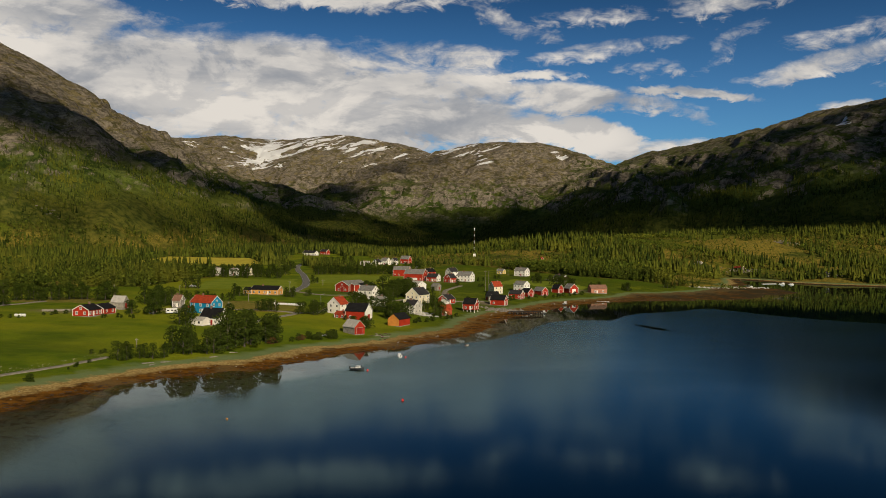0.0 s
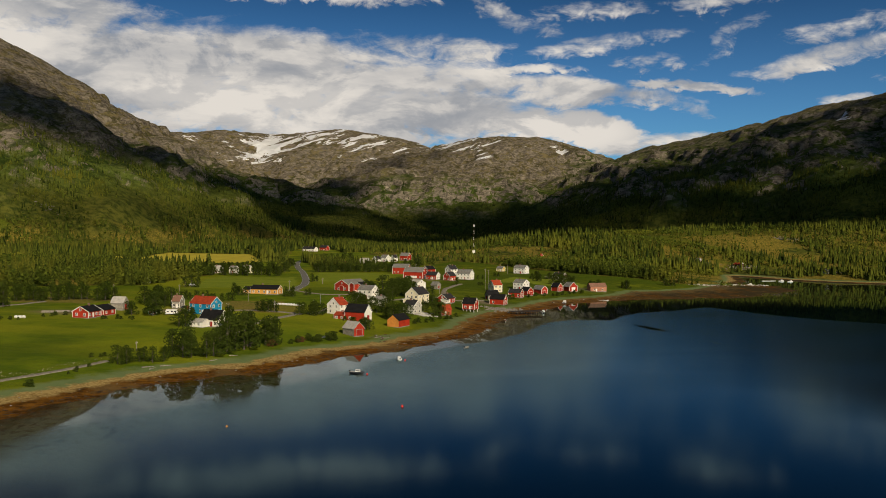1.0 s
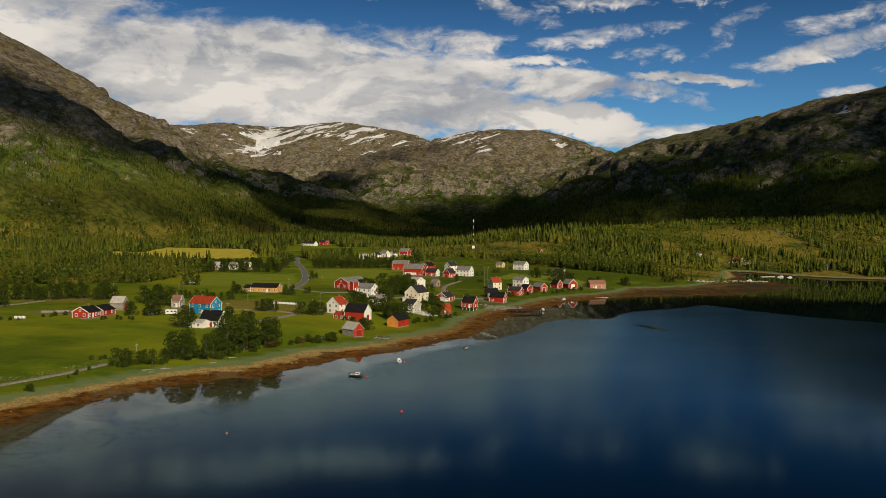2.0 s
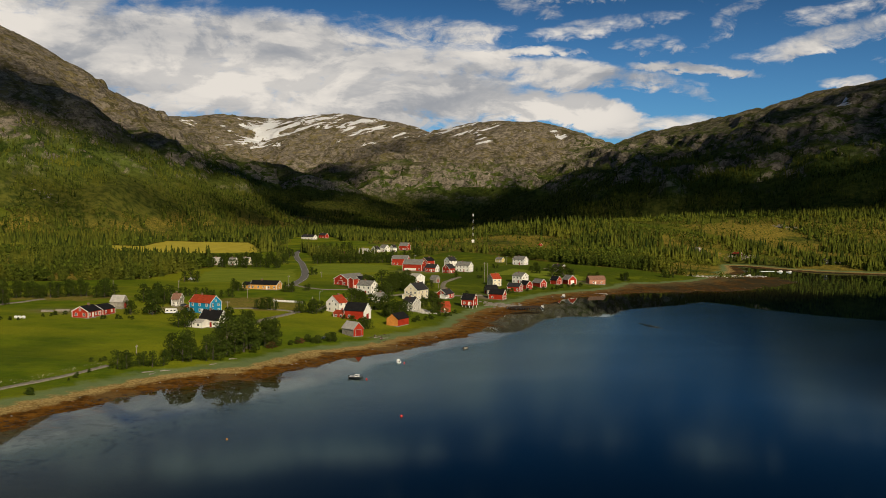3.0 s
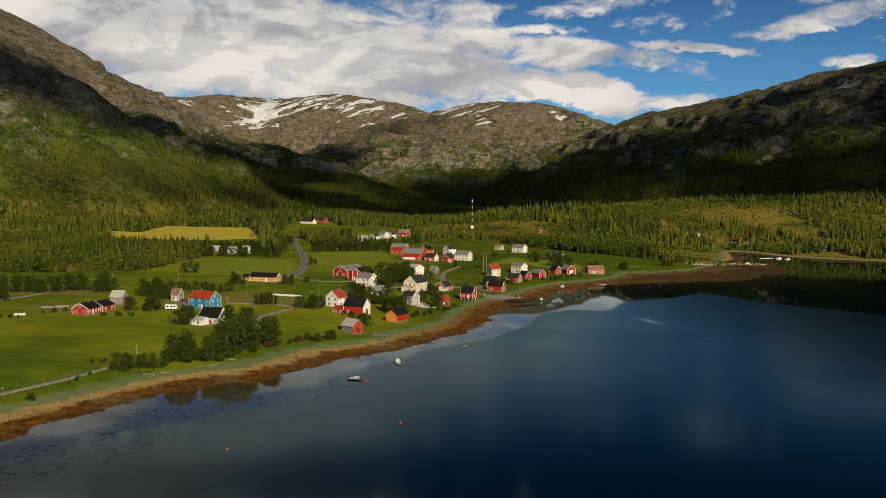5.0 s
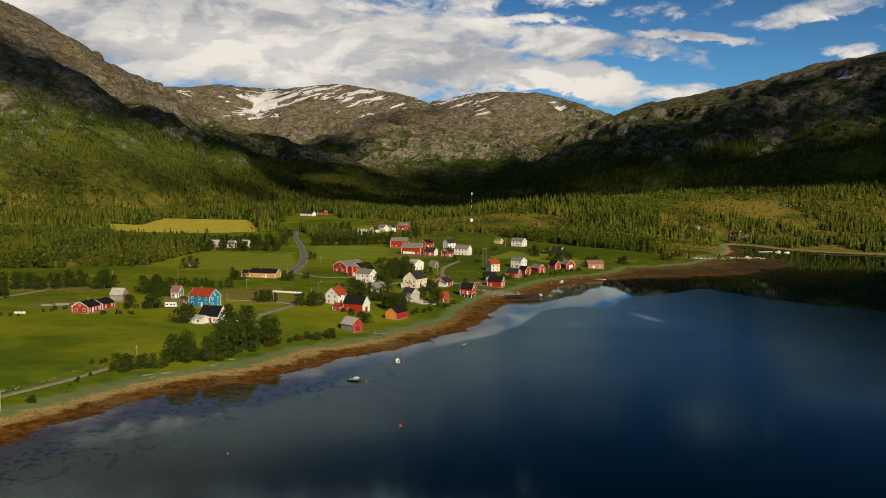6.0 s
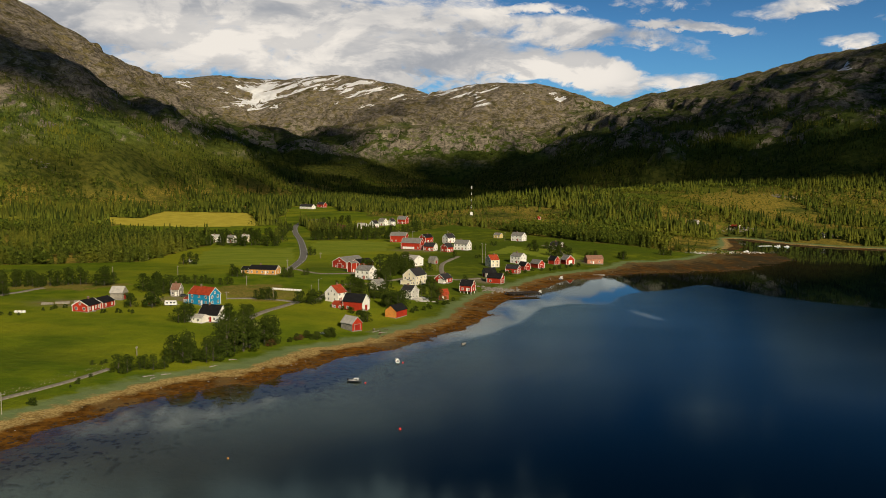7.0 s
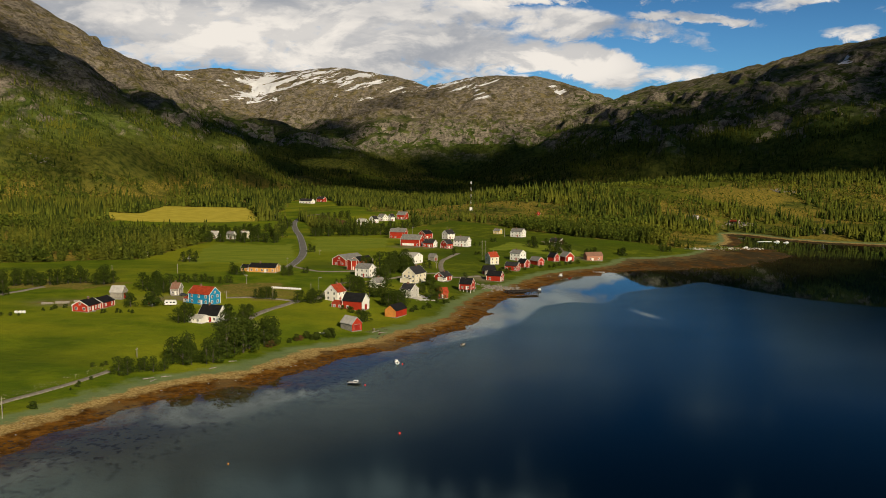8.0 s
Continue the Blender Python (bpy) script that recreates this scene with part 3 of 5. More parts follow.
tagged(sea, "calm dark blue fjord water with cloud reflections", "water", kind="structure")


# ---- woods: too many trees to count ----
def forest(name, shape, points, sizes, mat, label):
    """Joins one small tree mesh, repeated at the points, into one object."""
    verts, faces = shape
    k, nv = len(points), len(verts)
    rng = np.random.default_rng(len(name) + k)
    turn = rng.uniform(0, 2 * np.pi, k)
    c, s = np.cos(turn)[:, None], np.sin(turn)[:, None]
    fat = sizes[:, None] * rng.uniform(0.8, 1.25, (k, 1))
    jit = 1 + 0.22 * rng.uniform(-1, 1, (k, nv))
    x = (verts[:, 0] * c - verts[:, 1] * s) * fat * jit + points[:, :1]
    y = (verts[:, 0] * s + verts[:, 1] * c) * fat * jit + points[:, 1:2]
    z = verts[:, 2] * sizes[:, None] + points[:, 2:3]
    f = (faces[None] + (np.arange(k) * nv)[:, None, None]).reshape(-1, 3)
    me = bpy.data.meshes.new(name)
    me.vertices.add(k * nv)
    me.vertices.foreach_set("co", np.stack([x, y, z], -1).astype(np.float32).ravel())
    me.loops.add(f.size)
    me.loops.foreach_set("vertex_index", f.ravel().astype(np.int32))
    me.polygons.add(len(f))
    me.polygons.foreach_set("loop_start", np.arange(0, f.size, 3, dtype=np.int32))
    me.materials.append(mat)
    me.update(calc_edges=True)
    return tagged(new(name, me), label, "forest", kind="stuff")


def spruce_shape():
    """Height 1: two ragged skirts of branches, for trees far away."""
    v, f = [], []
    for base, top, wide in ((0.03, 0.70, 0.16), (0.40, 1.0, 0.10)):
        o, k = len(v), 5
        for i in range(k):
            a = 2 * math.pi * (i + 0.5 * base) / k
            v.append((wide * math.cos(a), wide * math.sin(a), base + (0.06 if i % 2 else 0)))
        v.append((0, 0, top))
        f += [(o + i, o + (i + 1) % k, o + k) for i in range(k)]
    return np.array(v), np.array(f)


def scatter(count, near, far, seed):
    rng = np.random.default_rng(seed)
    r = near * (far / near) ** rng.random(count)
    a = np.radians(rng.uniform(-33, 34, count))
    x, y = r * np.sin(a), r * np.cos(a)
    z = height(x, y)
    keep = rng.random(count) < woods(x, y, z)
    x, y, z = x[keep], y[keep], z[keep]
    kind = fbm(x, y, 110, 3, 77) + 0.5 * rng.uniform(-1, 1, len(x))
    return np.stack([x, y, z - 0.3], -1), kind, rng


def spray_shape(seed, count, leaf=0.085):
    """Height 1: a loose birch crown of small leaf sprays."""
    rng = np.random.default_rng(seed)
    d = rng.normal(size=(count, 3))
    d /= np.linalg.norm(d, axis=1)[:, None]
    c = d * rng.uniform(0.5, 1.0, (count, 1)) * np.array([0.24, 0.24, 0.42]) + np.array([0, 0, 0.52])
    c[:, :2] *= (1.15 - 0.55 * c[:, 2:3])
    t = rng.normal(size=(count, 3, 3)) * leaf
    v = (c[:, None] + t).reshape(-1, 3)
    v[:, 2] = np.maximum(v[:, 2], 0.02)
    return v, np.arange(3 * count).reshape(-1, 3)


def fir_shape():
    """Height 1: narrow spruce of drooping bough sprays."""
    rng = np.random.default_rng(8)
    v, f = [], []
    for i in range(54):
        h = 0.05 + 0.90 * (i / 54) ** 1.1
        a, w = 2.4 * i + rng.uniform(-0.4, 0.4), 0.150 * (1.02 - h) ** 0.8 * rng.uniform(0.7, 1.2)
        c, s, b = math.cos(a), math.sin(a), 0.55 * w + 0.008
        v += [(0, 0, h + 0.075), (w * c - b * s, w * s + b * c, h - 0.03), (w * c + b * s, w * s - b * c, h - 0.03)]
        f.append((3 * i, 3 * i + 1, 3 * i + 2))
    return np.array(v), np.array(f)


pts, kind, rng = scatter(175000, 480, 3300, 11)
away = np.hypot(pts[:, 0], pts[:, 1])
conifer = kind > -0.02 - 0.3 * (away > 1500) + 0.18 * (pts[:, 0] > 60) * (away < 1500)
near = away < 900
for name, pick, shape, lo, hi, mat, label in (
        ("spruce_wood", conifer & near, fir_shape(), 5, 13, SPRUCE, "dark green spruce wood behind the village"),
        ("spruce_wood", conifer & ~near, spruce_shape(), 5, 13, SPRUCE, "dense dark green spruce wood on the valley slopes"),
        ("birch_wood", ~conifer & near, spray_shape(3, 50), 4.5, 9, BIRCH, "light green birch wood behind the village"),
        ("birch_wood", ~conifer & ~near, spray_shape(5, 15, 0.14), 2.5, 6.5, BIRCH, "light green birch wood on the valley slopes")):
    p = pts[pick]
    size = (lo + (hi - lo) * rng.random(len(p)) ** 1.5) * (1.0 + 0.45 * step(-60, -160, p[:, 0]) * (p[:, 2] < 60) + 0.22 * (p[:, 0] > 100))
    forest(name, shape, p, size, mat, label)

# low birch and juniper scrub on the open patches of the wood
_r = np.random.default_rng(31)
_a, _d = np.radians(_r.uniform(-33, 34, 90000)), 520 * (2100 / 520) ** _r.random(90000)
_x, _y = _d * np.sin(_a), _d * np.cos(_a)
_z = height(_x, _y)
_bare = (1 - woods(_x, _y, _z)) * (inland(_x, _y) > 34) * (_z < 230)
for _ring in (OPEN, YELLOW, VALLEY_YARDS, VALLEY_FARM, VALLEY_MEADOW, FIELD_STRIP):
    _bare = _bare * ~inside(_x, _y, _ring)
_k = (_r.random(90000) < 0.55 * _bare * step(-0.35, 0.25, fbm(_x, _y, 60, 3, 64)))
_p = np.stack([_x, _y, _z - 0.2], -1)[_k]
forest("birch_scrub", spray_shape(9, 9, 0.17), _p, 1.2 + 3.0 * _r.random(len(_p)) ** 2, BIRCH, "low olive green birch scrub on the heath")


# ---- houses ----
RED = plain("red_paint", (0.37, 0.030, 0.011), 0.75, 0.16, 2.0)
DARKRED = plain("dark_red_paint", (0.28, 0.018, 0.011), 0.7, 0.15, 2.0)
RUST = plain("faded_rust_paint", (0.33, 0.07, 0.03), 0.8, 0.25, 1.4)
WHITE = plain("white_paint", (0.78, 0.76, 0.71), 0.6, 0.07, 2.0)
CREAM = plain("cream_paint", (0.72, 0.65, 0.48), 0.65, 0.08, 2.0)
BLUE = plain("blue_paint", (0.012, 0.22, 0.42), 0.6, 0.08, 2.0)
OCHRE = plain("ochre_paint", (0.62, 0.31, 0.07), 0.7, 0.12, 2.0)
ORANGE = plain("orange_paint", (0.60, 0.24, 0.05), 0.7, 0.12, 2.0)
YELLOW_P = plain("yellow_paint", (0.62, 0.46, 0.13), 0.7, 0.1, 2.0)
PINK = plain("faded_pink_paint", (0.42, 0.19, 0.12), 0.8, 0.2, 1.5)
BROWN = plain("brown_stain", (0.07, 0.035, 0.018), 0.75, 0.2, 1.5)
GREYWOOD = plain("weathered_boards", (0.30, 0.275, 0.235), 0.9, 0.22, 0.9)
GREYPAINT = plain("pale_grey_paint", (0.46, 0.44, 0.39), 0.7, 0.12, 2.0)
TAR = plain("black_roofing", (0.012, 0.012, 0.013), 0.8, 0.3, 1.2)
DARKROOF = plain("dark_roof_tiles", (0.035, 0.034, 0.036), 0.7, 0.3, 1.0)
SLATE = plain("grey_slate", (0.21, 0.205, 0.19), 0.75, 0.25, 1.0)
SHEET = plain("pale_roof_sheet", (0.46, 0.44, 0.40), 0.5, 0.16, 1.6)
REDROOF = plain("red_roof_tiles", (0.34, 0.050, 0.018), 0.75, 0.22, 1.0)
STONE = plain("grey_stone", (0.25, 0.24, 0.22), 0.9, 0.25, 0.8, bump=0.05)
BRICK = plain("chimney_brick", (0.24, 0.13, 0.09), 0.9, 0.2, 0.4)
DARKWOOD = plain("tarred_timber", (0.045, 0.034, 0.026), 0.85, 0.3, 0.6)
GLASS, _n, _b = material("window_glass")
_n.put(_b, "Base Color", (0.025, 0.03, 0.035, 1)), _n.put(_b, "Roughness", 0.08), _n.put(_b, "IOR", 1.5)


def piece(name, verts, faces, mat, parent, label=""):
    ob = new(name, mesh_from(name, verts, faces, mat))
    ob.parent = parent
    return tagged(ob, label)


def box(x0, x1, y0, y1, z0, z1):
    v = [(x, y, z) for z in (z0, z1) for y in (y0, y1) for x in (x0, x1)]
    return v, [(0, 2, 3, 1), (4, 5, 7, 6), (0, 1, 5, 4), (1, 3, 7, 5), (3, 2, 6, 7), (2, 0, 4, 6)]


def prism(profile, x0, x1):
    """A profile of (y, z), drawn counter-clockwise seen from +x, from x0 to x1."""
    k = len(profile)
    v = [(x0, y, z) for y, z in profile] + [(x1, y, z) for y, z in profile]
    f = [tuple(range(k - 1, -1, -1)), tuple(range(k, 2 * k))]
    f += [(i, (i + 1) % k, k + (i + 1) % k, k + i) for i in range(k)]
    return v, f


def joined(*shapes):
    v, f = [], []
    for sv, sf in shapes:
        f += [tuple(i + len(v) for i in q) for q in sf]
        v += sv
    return v, f


SHARED = {}


def shared(name, key, make, mat, parent, m):
    """A piece whose mesh is shared by all pieces of the same key."""
    if key not in SHARED:
        SHARED[key] = mesh_from(name, *make(), mat)
    ob = new(name, SHARED[key])
    ob.parent, ob.matrix_local = parent, m
    return ob


def window_frame(w, h):
    def make():
        o, t, d = 0.10, 0.13, 0.09
        return joined(box(-w / 2 - o, w / 2 + o, -d, 0.0, -o, t - o), box(-w / 2 - o, w / 2 + o, -d, 0.0, h + o - t, h + o),
                      box(-w / 2 - o, t - w / 2 - o, -d, 0.0, t - o, h + o - t), box(w / 2 + o - t, w / 2 + o, -d, 0.0, t - o, h + o - t),
                      box(-0.04, 0.04, -d * 0.8, 0.0, t - o, h + o - t))
    return make


def add_window(parent, m, w, h):
    fr = shared("window", ("window", w, h), window_frame(w, h), WHITE, parent, m)
    shared("pane", ("pane", w, h), lambda: box(-w / 2, w / 2, -0.03, -0.01, 0.02, h - 0.02), GLASS, fr, Matrix())


def gabled(root, L, W, base, eave, rise, wall, roof, trim, m, gable_wall=None):
    """Walls, roof slopes, bargeboards and corner boards of one block, ridge along x."""
    h = W / 2
    def add(name, shape, mat):
        ob = piece(name, *shape, mat, root)
        ob.matrix_local = m
        return ob
    add("foundation", box(-L / 2 + 0.06, L / 2 - 0.06, -h + 0.06, h - 0.06, -1.6, base), STONE)
    add("wall", prism([(-h, base), (h, base), (h, eave), (0, eave + rise), (-h, eave)], -L / 2, L / 2), wall)
    if gable_wall:
        add("gable_cladding", prism([(-h, base), (h, base), (h, eave), (0, eave + rise), (-h, eave)], L / 2 + 0.002, L / 2 + 0.05), gable_wall)
    o, t = 0.32, 0.18
    k = rise / h
    for s in (-1, 1):
        ring = [(0, eave + rise + 0.02), (0, eave + rise + t), (s * (h + o), eave - k * o + t), (s * (h + o), eave - k * o + 0.02)]
        add("roof_slope", prism(ring if s > 0 else ring[::-1], -L / 2 - 0.3, L / 2 + 0.3), roof)
        if trim:
            for e in (-1, 1):
                x0 = e * (L / 2 + 0.30)
                b = [(0, eave + rise - 0.12), (0, eave + rise + t + 0.03), (s * (h + o), eave - k * o + t + 0.03), (s * (h + o), eave - k * o - 0.12)]
                add("bargeboard", prism(b if s > 0 else b[::-1], min(x0, x0 + e * 0.06), max(x0, x0 + e * 0.06)), trim)
            for e in (-1, 1):
                cx, cy = e * L / 2, s * h
                add("corner_board", box(cx - 0.12, cx + 0.12, cy - 0.12, cy + 0.12, base, eave - 0.05 - k * 0.12), trim)
    add("ridge_cap", prism([(-0.2, eave + rise + t - 0.2 * k - 0.02), (0.2, eave + rise + t - 0.2 * k - 0.02), (0.0, eave + rise + t + 0.06)], -L / 2 - 0.32, L / 2 + 0.32), roof)


def house(kind, label, x, y, rot, L, W, eave, rise, wall, roof, side=1, win=(2, 1, 1), gate=None, gable_wall=None,
          gate_mat=None, trim=WHITE, chimney=True, annex=(), band=False, stilts=False):
    """A wooden building with its ridge along its own x; win: windows along a side, in a gable, and storeys."""
    root = new(kind)
    a = radians(rot)
    cs = [(x + dx * math.cos(a) - dy * math.sin(a), y + dx * math.sin(a) + dy * math.cos(a)) for dx in (-L / 2, L / 2) for dy in (-W / 2, W / 2)]
    zs = height(np.array([c[0] for c in cs]), np.array([c[1] for c in cs]))
    z0 = float(0.35 * zs.min() + 0.65 * zs.mean())
    root.matrix_world = pose(x, y, z0, 0, 0, rot)
    lift = 0.25
    if stilts:
        lift = 1.5
        for i in range(4):
            for s in (-1, 1):
                px = -L / 2 + 0.4 + i * (L - 0.8) / 3
                piece("stilt", *box(px - 0.13, px + 0.13, s * (W / 2 - 0.3) - 0.13, s * (W / 2 - 0.3) + 0.13, -2.0, lift + 0.1), WHITE, root, "white timber stilt")
    m = pose(0, 0, lift - 0.25 if stilts else 0)
    gabled(root, L, W, 0.25, eave, rise, wall, roof, trim, m, gable_wall)
    if stilts:
        for o in root.children:
            if o.name.startswith("foundation"):
                o.data = mesh_from("foundation", *box(-L / 2, L / 2, -W / 2, W / 2, 0.05, 0.25), DARKWOOD)
    n_long, n_gable, floors = win
    for f in range(floors):
        wz = (0.95 if f == 0 else 3.45) + (lift - 0.25)
        for s in (-1, 1):
            turn = 0 if s < 0 else 180
            for i in range(n_long):
                if f == 0 and gate and s == side and i == n_long // 2:
                    continue
                wx = -L / 2 + L * (i + 0.5) / n_long
                add_window(root, pose(wx, s * (W / 2 + 0.003), wz, 0, 0, turn), 1.0, 1.2)
        for s in (-1, 1):
            for i in range(n_gable):
                wy = -W / 2 + W * (i + 0.5) / n_gable
                add_window(root, pose(s * (L / 2 + (0.053 if gable_wall and s > 0 else 0.003)), wy, wz, 0, 0, 90 * s), 1.0, 1.2)
    if n_gable and rise > 1.9:
        for s in (-1, 1):
            add_window(root, pose(s * (L / 2 + (0.053 if gable_wall and s > 0 else 0.003)), 0, eave + 0.25 + lift - 0.25, 0, 0, 90 * s), 0.8, 0.9)
    if gate and gate[0]:
        gw, gh = gate
        gx = L / 2 + (0.055 if gable_wall else 0.004)
        leaf = piece("gate", *box(gx, gx + 0.07, -gw / 2, gw / 2, 0.26, 0.26 + gh), gate_mat or DARKRED, root, "large plank gate")
        piece("gate_frame", *joined(box(gx, gx + 0.1, -gw / 2 - 0.16, -gw / 2, 0.26, 0.42 + gh), box(gx, gx + 0.1, gw / 2, gw / 2 + 0.16, 0.26, 0.42 + gh),
                                    box(gx, gx + 0.1, -gw / 2, gw / 2, 0.26 + gh, 0.42 + gh)), trim or GREYWOOD, leaf)
    elif not gate:
        dy = side * (W / 2 + 0.004)
        d = piece("door", *box(L * 0.12 - 0.5, L * 0.12 + 0.5, min(dy, dy + side * 0.06), max(dy, dy + side * 0.06), 0.26 + lift - 0.25, 2.3 + lift - 0.25), DARKRED if wall is WHITE else WHITE, root)
        piece("step", *box(L * 0.12 - 0.8, L * 0.12 + 0.8, min(side * W / 2, side * (W / 2 + 1)), max(side * W / 2, side * (W / 2 + 1)), -0.8, 0.2), STONE, root) if not stilts else None
    if band:
        by = side * (W / 2 + 0.01)
        piece("white_band", *box(-L * 0.42, L * 0.2, min(by, by + side * 0.06), max(by, by + side * 0.06), 0.5, 2.3), WHITE, root, "whitewashed lower wall")
    if chimney and not gate and trim:
        ch = piece("chimney", *box(-L * 0.15 - 0.35, -L * 0.15 + 0.35, -0.35, 0.35, eave + rise - 0.4, eave + rise + 0.95), BRICK, root)
        piece("chimney_cap", *box(-L * 0.15 - 0.42, -L * 0.15 + 0.42, -0.42, 0.42, eave + rise + 0.95, eave + rise + 1.05), STONE, ch)
    for dx, dy, l2, w2, e2, r2, wm, rm in annex:
        gabled(root, l2, w2, 0.25, e2, r2, wm, rm, trim, pose(dx, dy, 0.0))
        for i in range(2):
            add_window(root, pose(dx - l2 / 4 + i * l2 / 2, dy - w2 / 2 - 0.003, 0.95), 1.0, 1.1)
            add_window(root, pose(dx - l2 / 4 + i * l2 / 2, dy + w2 / 2 + 0.003, 0.95, 0, 0, 180), 1.0, 1.1)
    return tagged(root, label, "house" if kind in ("house", "cottage", "farmhouse") else kind.replace("_", " "), "buildings of the village")


house("house", "long red wooden house with black roof and white trim", -145.7, 389.6, -103, 9.5, 7.7, 2.9, 2.1, RED, TAR, side=1, annex=[(-10.5,0.6,9.5,7.4,2.7,1.9,RED,TAR)], win=(4,2,1))
house("barn", "weathered grey barn with pale sheet roof", -142.6, 422.7, -8, 6.1, 5.8, 3.6, 2.6, GREYWOOD, SHEET, side=-1, win=(0,0,1), gate=(2.4,2.6), trim=None)
house("shed", "small bright red garden shed", -122.5, 407.8, -5, 2.2, 3.5, 2.7, 1.4, RED, TAR, side=-1, win=(0,0,1), chimney=False)
house("house", "weathered grey house with brown roof behind trees", -118.4, 435.9, -7, 3.8, 5.8, 3.6, 2.4, GREYWOOD, BRICK, side=-1, win=(2,1,1))
house("house", "bright blue two-storey house with red tile roof", -99.5, 413.6, -29, 12.7, 7.5, 5.2, 3.0, BLUE, REDROOF, side=-1, win=(3,2,2), annex=[(-7.6,-1.0,4.0,5.0,2.4,0.8,BLUE,REDROOF)])
house("house", "white house with steep black roof and low wing", -87.1, 376.4, -22, 9.6, 7.3, 3.2, 3.7, WHITE, TAR, side=-1, win=(3,2,1), annex=[(-3.5,-6.0,7.5,5.0,2.5,1.0,WHITE,SHEET)])
house("house", "long ochre wooden house with black roof", -90.8, 527.9, -13, 16.8, 7.7, 3.1, 2.1, OCHRE, TAR, side=-1, win=(5,1,1), annex=[(-11.0,0.3,5.5,6.4,2.6,1.5,OCHRE,TAR)])
house("barn", "red farm barn with grey sheet roof", -44.1, 575.5, -126, 18.3, 11.5, 4.3, 2.9, RED, SLATE, side=1, win=(3,2,1), gate=(3,3), annex=[(-4,8.0,14,7,3.6,2.2,RED,TAR)])
house("farm_tower", "square red farm tower beside the barn", -39.8, 546.8, -134, 4.1, 4.0, 6.0, 0.8, RED, SLATE, side=1, win=(0,0,1), chimney=False)
house("house", "white two-storey house with grey slate roof", -29.8, 523.0, -33, 10.0, 7.1, 5.4, 2.5, WHITE, SLATE, side=-1, win=(3,2,2))
house("house", "white gabled house with red tile roof", -39.9, 437.0, -124, 6.8, 7.7, 4.9, 3.3, WHITE, REDROOF, side=1, win=(2,2,2))
house("barn", "red barn with black roof and white gable", -28.5, 418.2, -24, 10.5, 7.2, 4.5, 3.3, RED, TAR, side=-1, win=(2,0,1), gate=(2.4,2.6), gable_wall=WHITE, annex=[(-8.5,-0.5,5.5,5.5,2.6,1.2,RED,REDROOF)])
house("boathouse", "grey boathouse with red gable and pale roof", -27.6, 375.5, -47, 7.8, 5.4, 3.3, 2.6, GREYWOOD, SHEET, side=-1, win=(0,0,1), gate=(3.2,2.6), gable_wall=RED, gate_mat=DARKRED, trim=None)
house("shed", "orange and red shed with black roof", -9.1, 409.8, -119, 10.1, 6.1, 3.4, 2.3, RED, TAR, side=1, win=(1,0,1), gable_wall=ORANGE, gate=(0,0), trim=None)
house("house", "pale grey house with dark roof", -3.1, 462.4, -36, 6.8, 6.7, 4.5, 2.6, GREYPAINT, DARKROOF, side=-1, win=(3,2,2))
house("house", "large cream house with dark roof", -0.5, 512.8, -119, 13.1, 8.3, 5.6, 3.7, CREAM, DARKROOF, side=1, win=(3,3,2), annex=[(6.4,-1.5,3.6,6.5,2.6,0.8,CREAM,DARKROOF)])
house("hall", "white farm hall with long grey roof", -3.1, 599.7, -40, 13.5, 9.1, 4.9, 2.2, WHITE, SHEET, side=-1, win=(4,2,1))
house("shed", "small weathered grey shed on the slope", 12.3, 612.7, -35, 5.0, 4.8, 3.0, 2.0, GREYWOOD, SLATE, side=-1, win=(0,0,1), gate=(1.6,2), trim=None)
house("barn", "bright red barn with grey roof", -14.8, 774.3, -15, 13.9, 8.6, 5.8, 2.9, RED, SLATE, side=-1, win=(4,1,1), gate=(3,3))
house("barn", "large red barn with grey roof and white band", -2.5, 700.9, -21, 16.1, 9.6, 5.4, 3.5, RED, SLATE, side=-1, win=(4,1,1), gate=(3,3), band=True)
house("barn", "small red barn with dark roof", 9.1, 775.7, -137, 9.2, 7.7, 4.5, 2.6, RED, TAR, side=1, win=(2,1,1))
house("house", "red house with white gable", 11.6, 693.2, -28, 9.1, 6.7, 3.6, 2.5, RED, DARKROOF, side=-1, win=(3,2,1), gable_wall=WHITE)
house("house", "red house with white trim", 24.7, 688.7, -135, 6.9, 6.9, 3.9, 2.9, RED, DARKROOF, side=1, win=(2,2,1))
house("house", "white house with dark roof by the wood", 29.0, 770.4, -141, 8.2, 7.2, 4.9, 3.1, WHITE, DARKROOF, side=1, win=(2,2,2))
house("house", "long white house with grey roof", 38.0, 708.2, -30, 11.8, 7.7, 5.1, 2.9, WHITE, SLATE, side=-1, win=(4,2,2))
house("cottage", "red cottage with white porch", 16.8, 527.1, -126, 8.6, 6.7, 2.9, 2.4, RED, DARKROOF, side=1, win=(2,1,1), annex=[(4.6,2.2,3.0,3.4,2.3,0.7,WHITE,DARKROOF)])
house("shed", "rust red shed with red roof", 14.4, 468.9, -158, 5.7, 4.4, 3.4, 2.2, RUST, REDROOF, side=1, win=(0,0,1), trim=None)
house("boathouse", "red boathouse on white stilts over the beach", 29.7, 497.6, -26, 7.3, 5.8, 3.6, 2.9, RED, TAR, side=-1, win=(2,1,1), stilts=True)
house("house", "cream house with orange striped roof", 53.9, 612.3, -154, 6.7, 7.3, 5.4, 3.1, CREAM, REDROOF, side=1, win=(2,2,2))
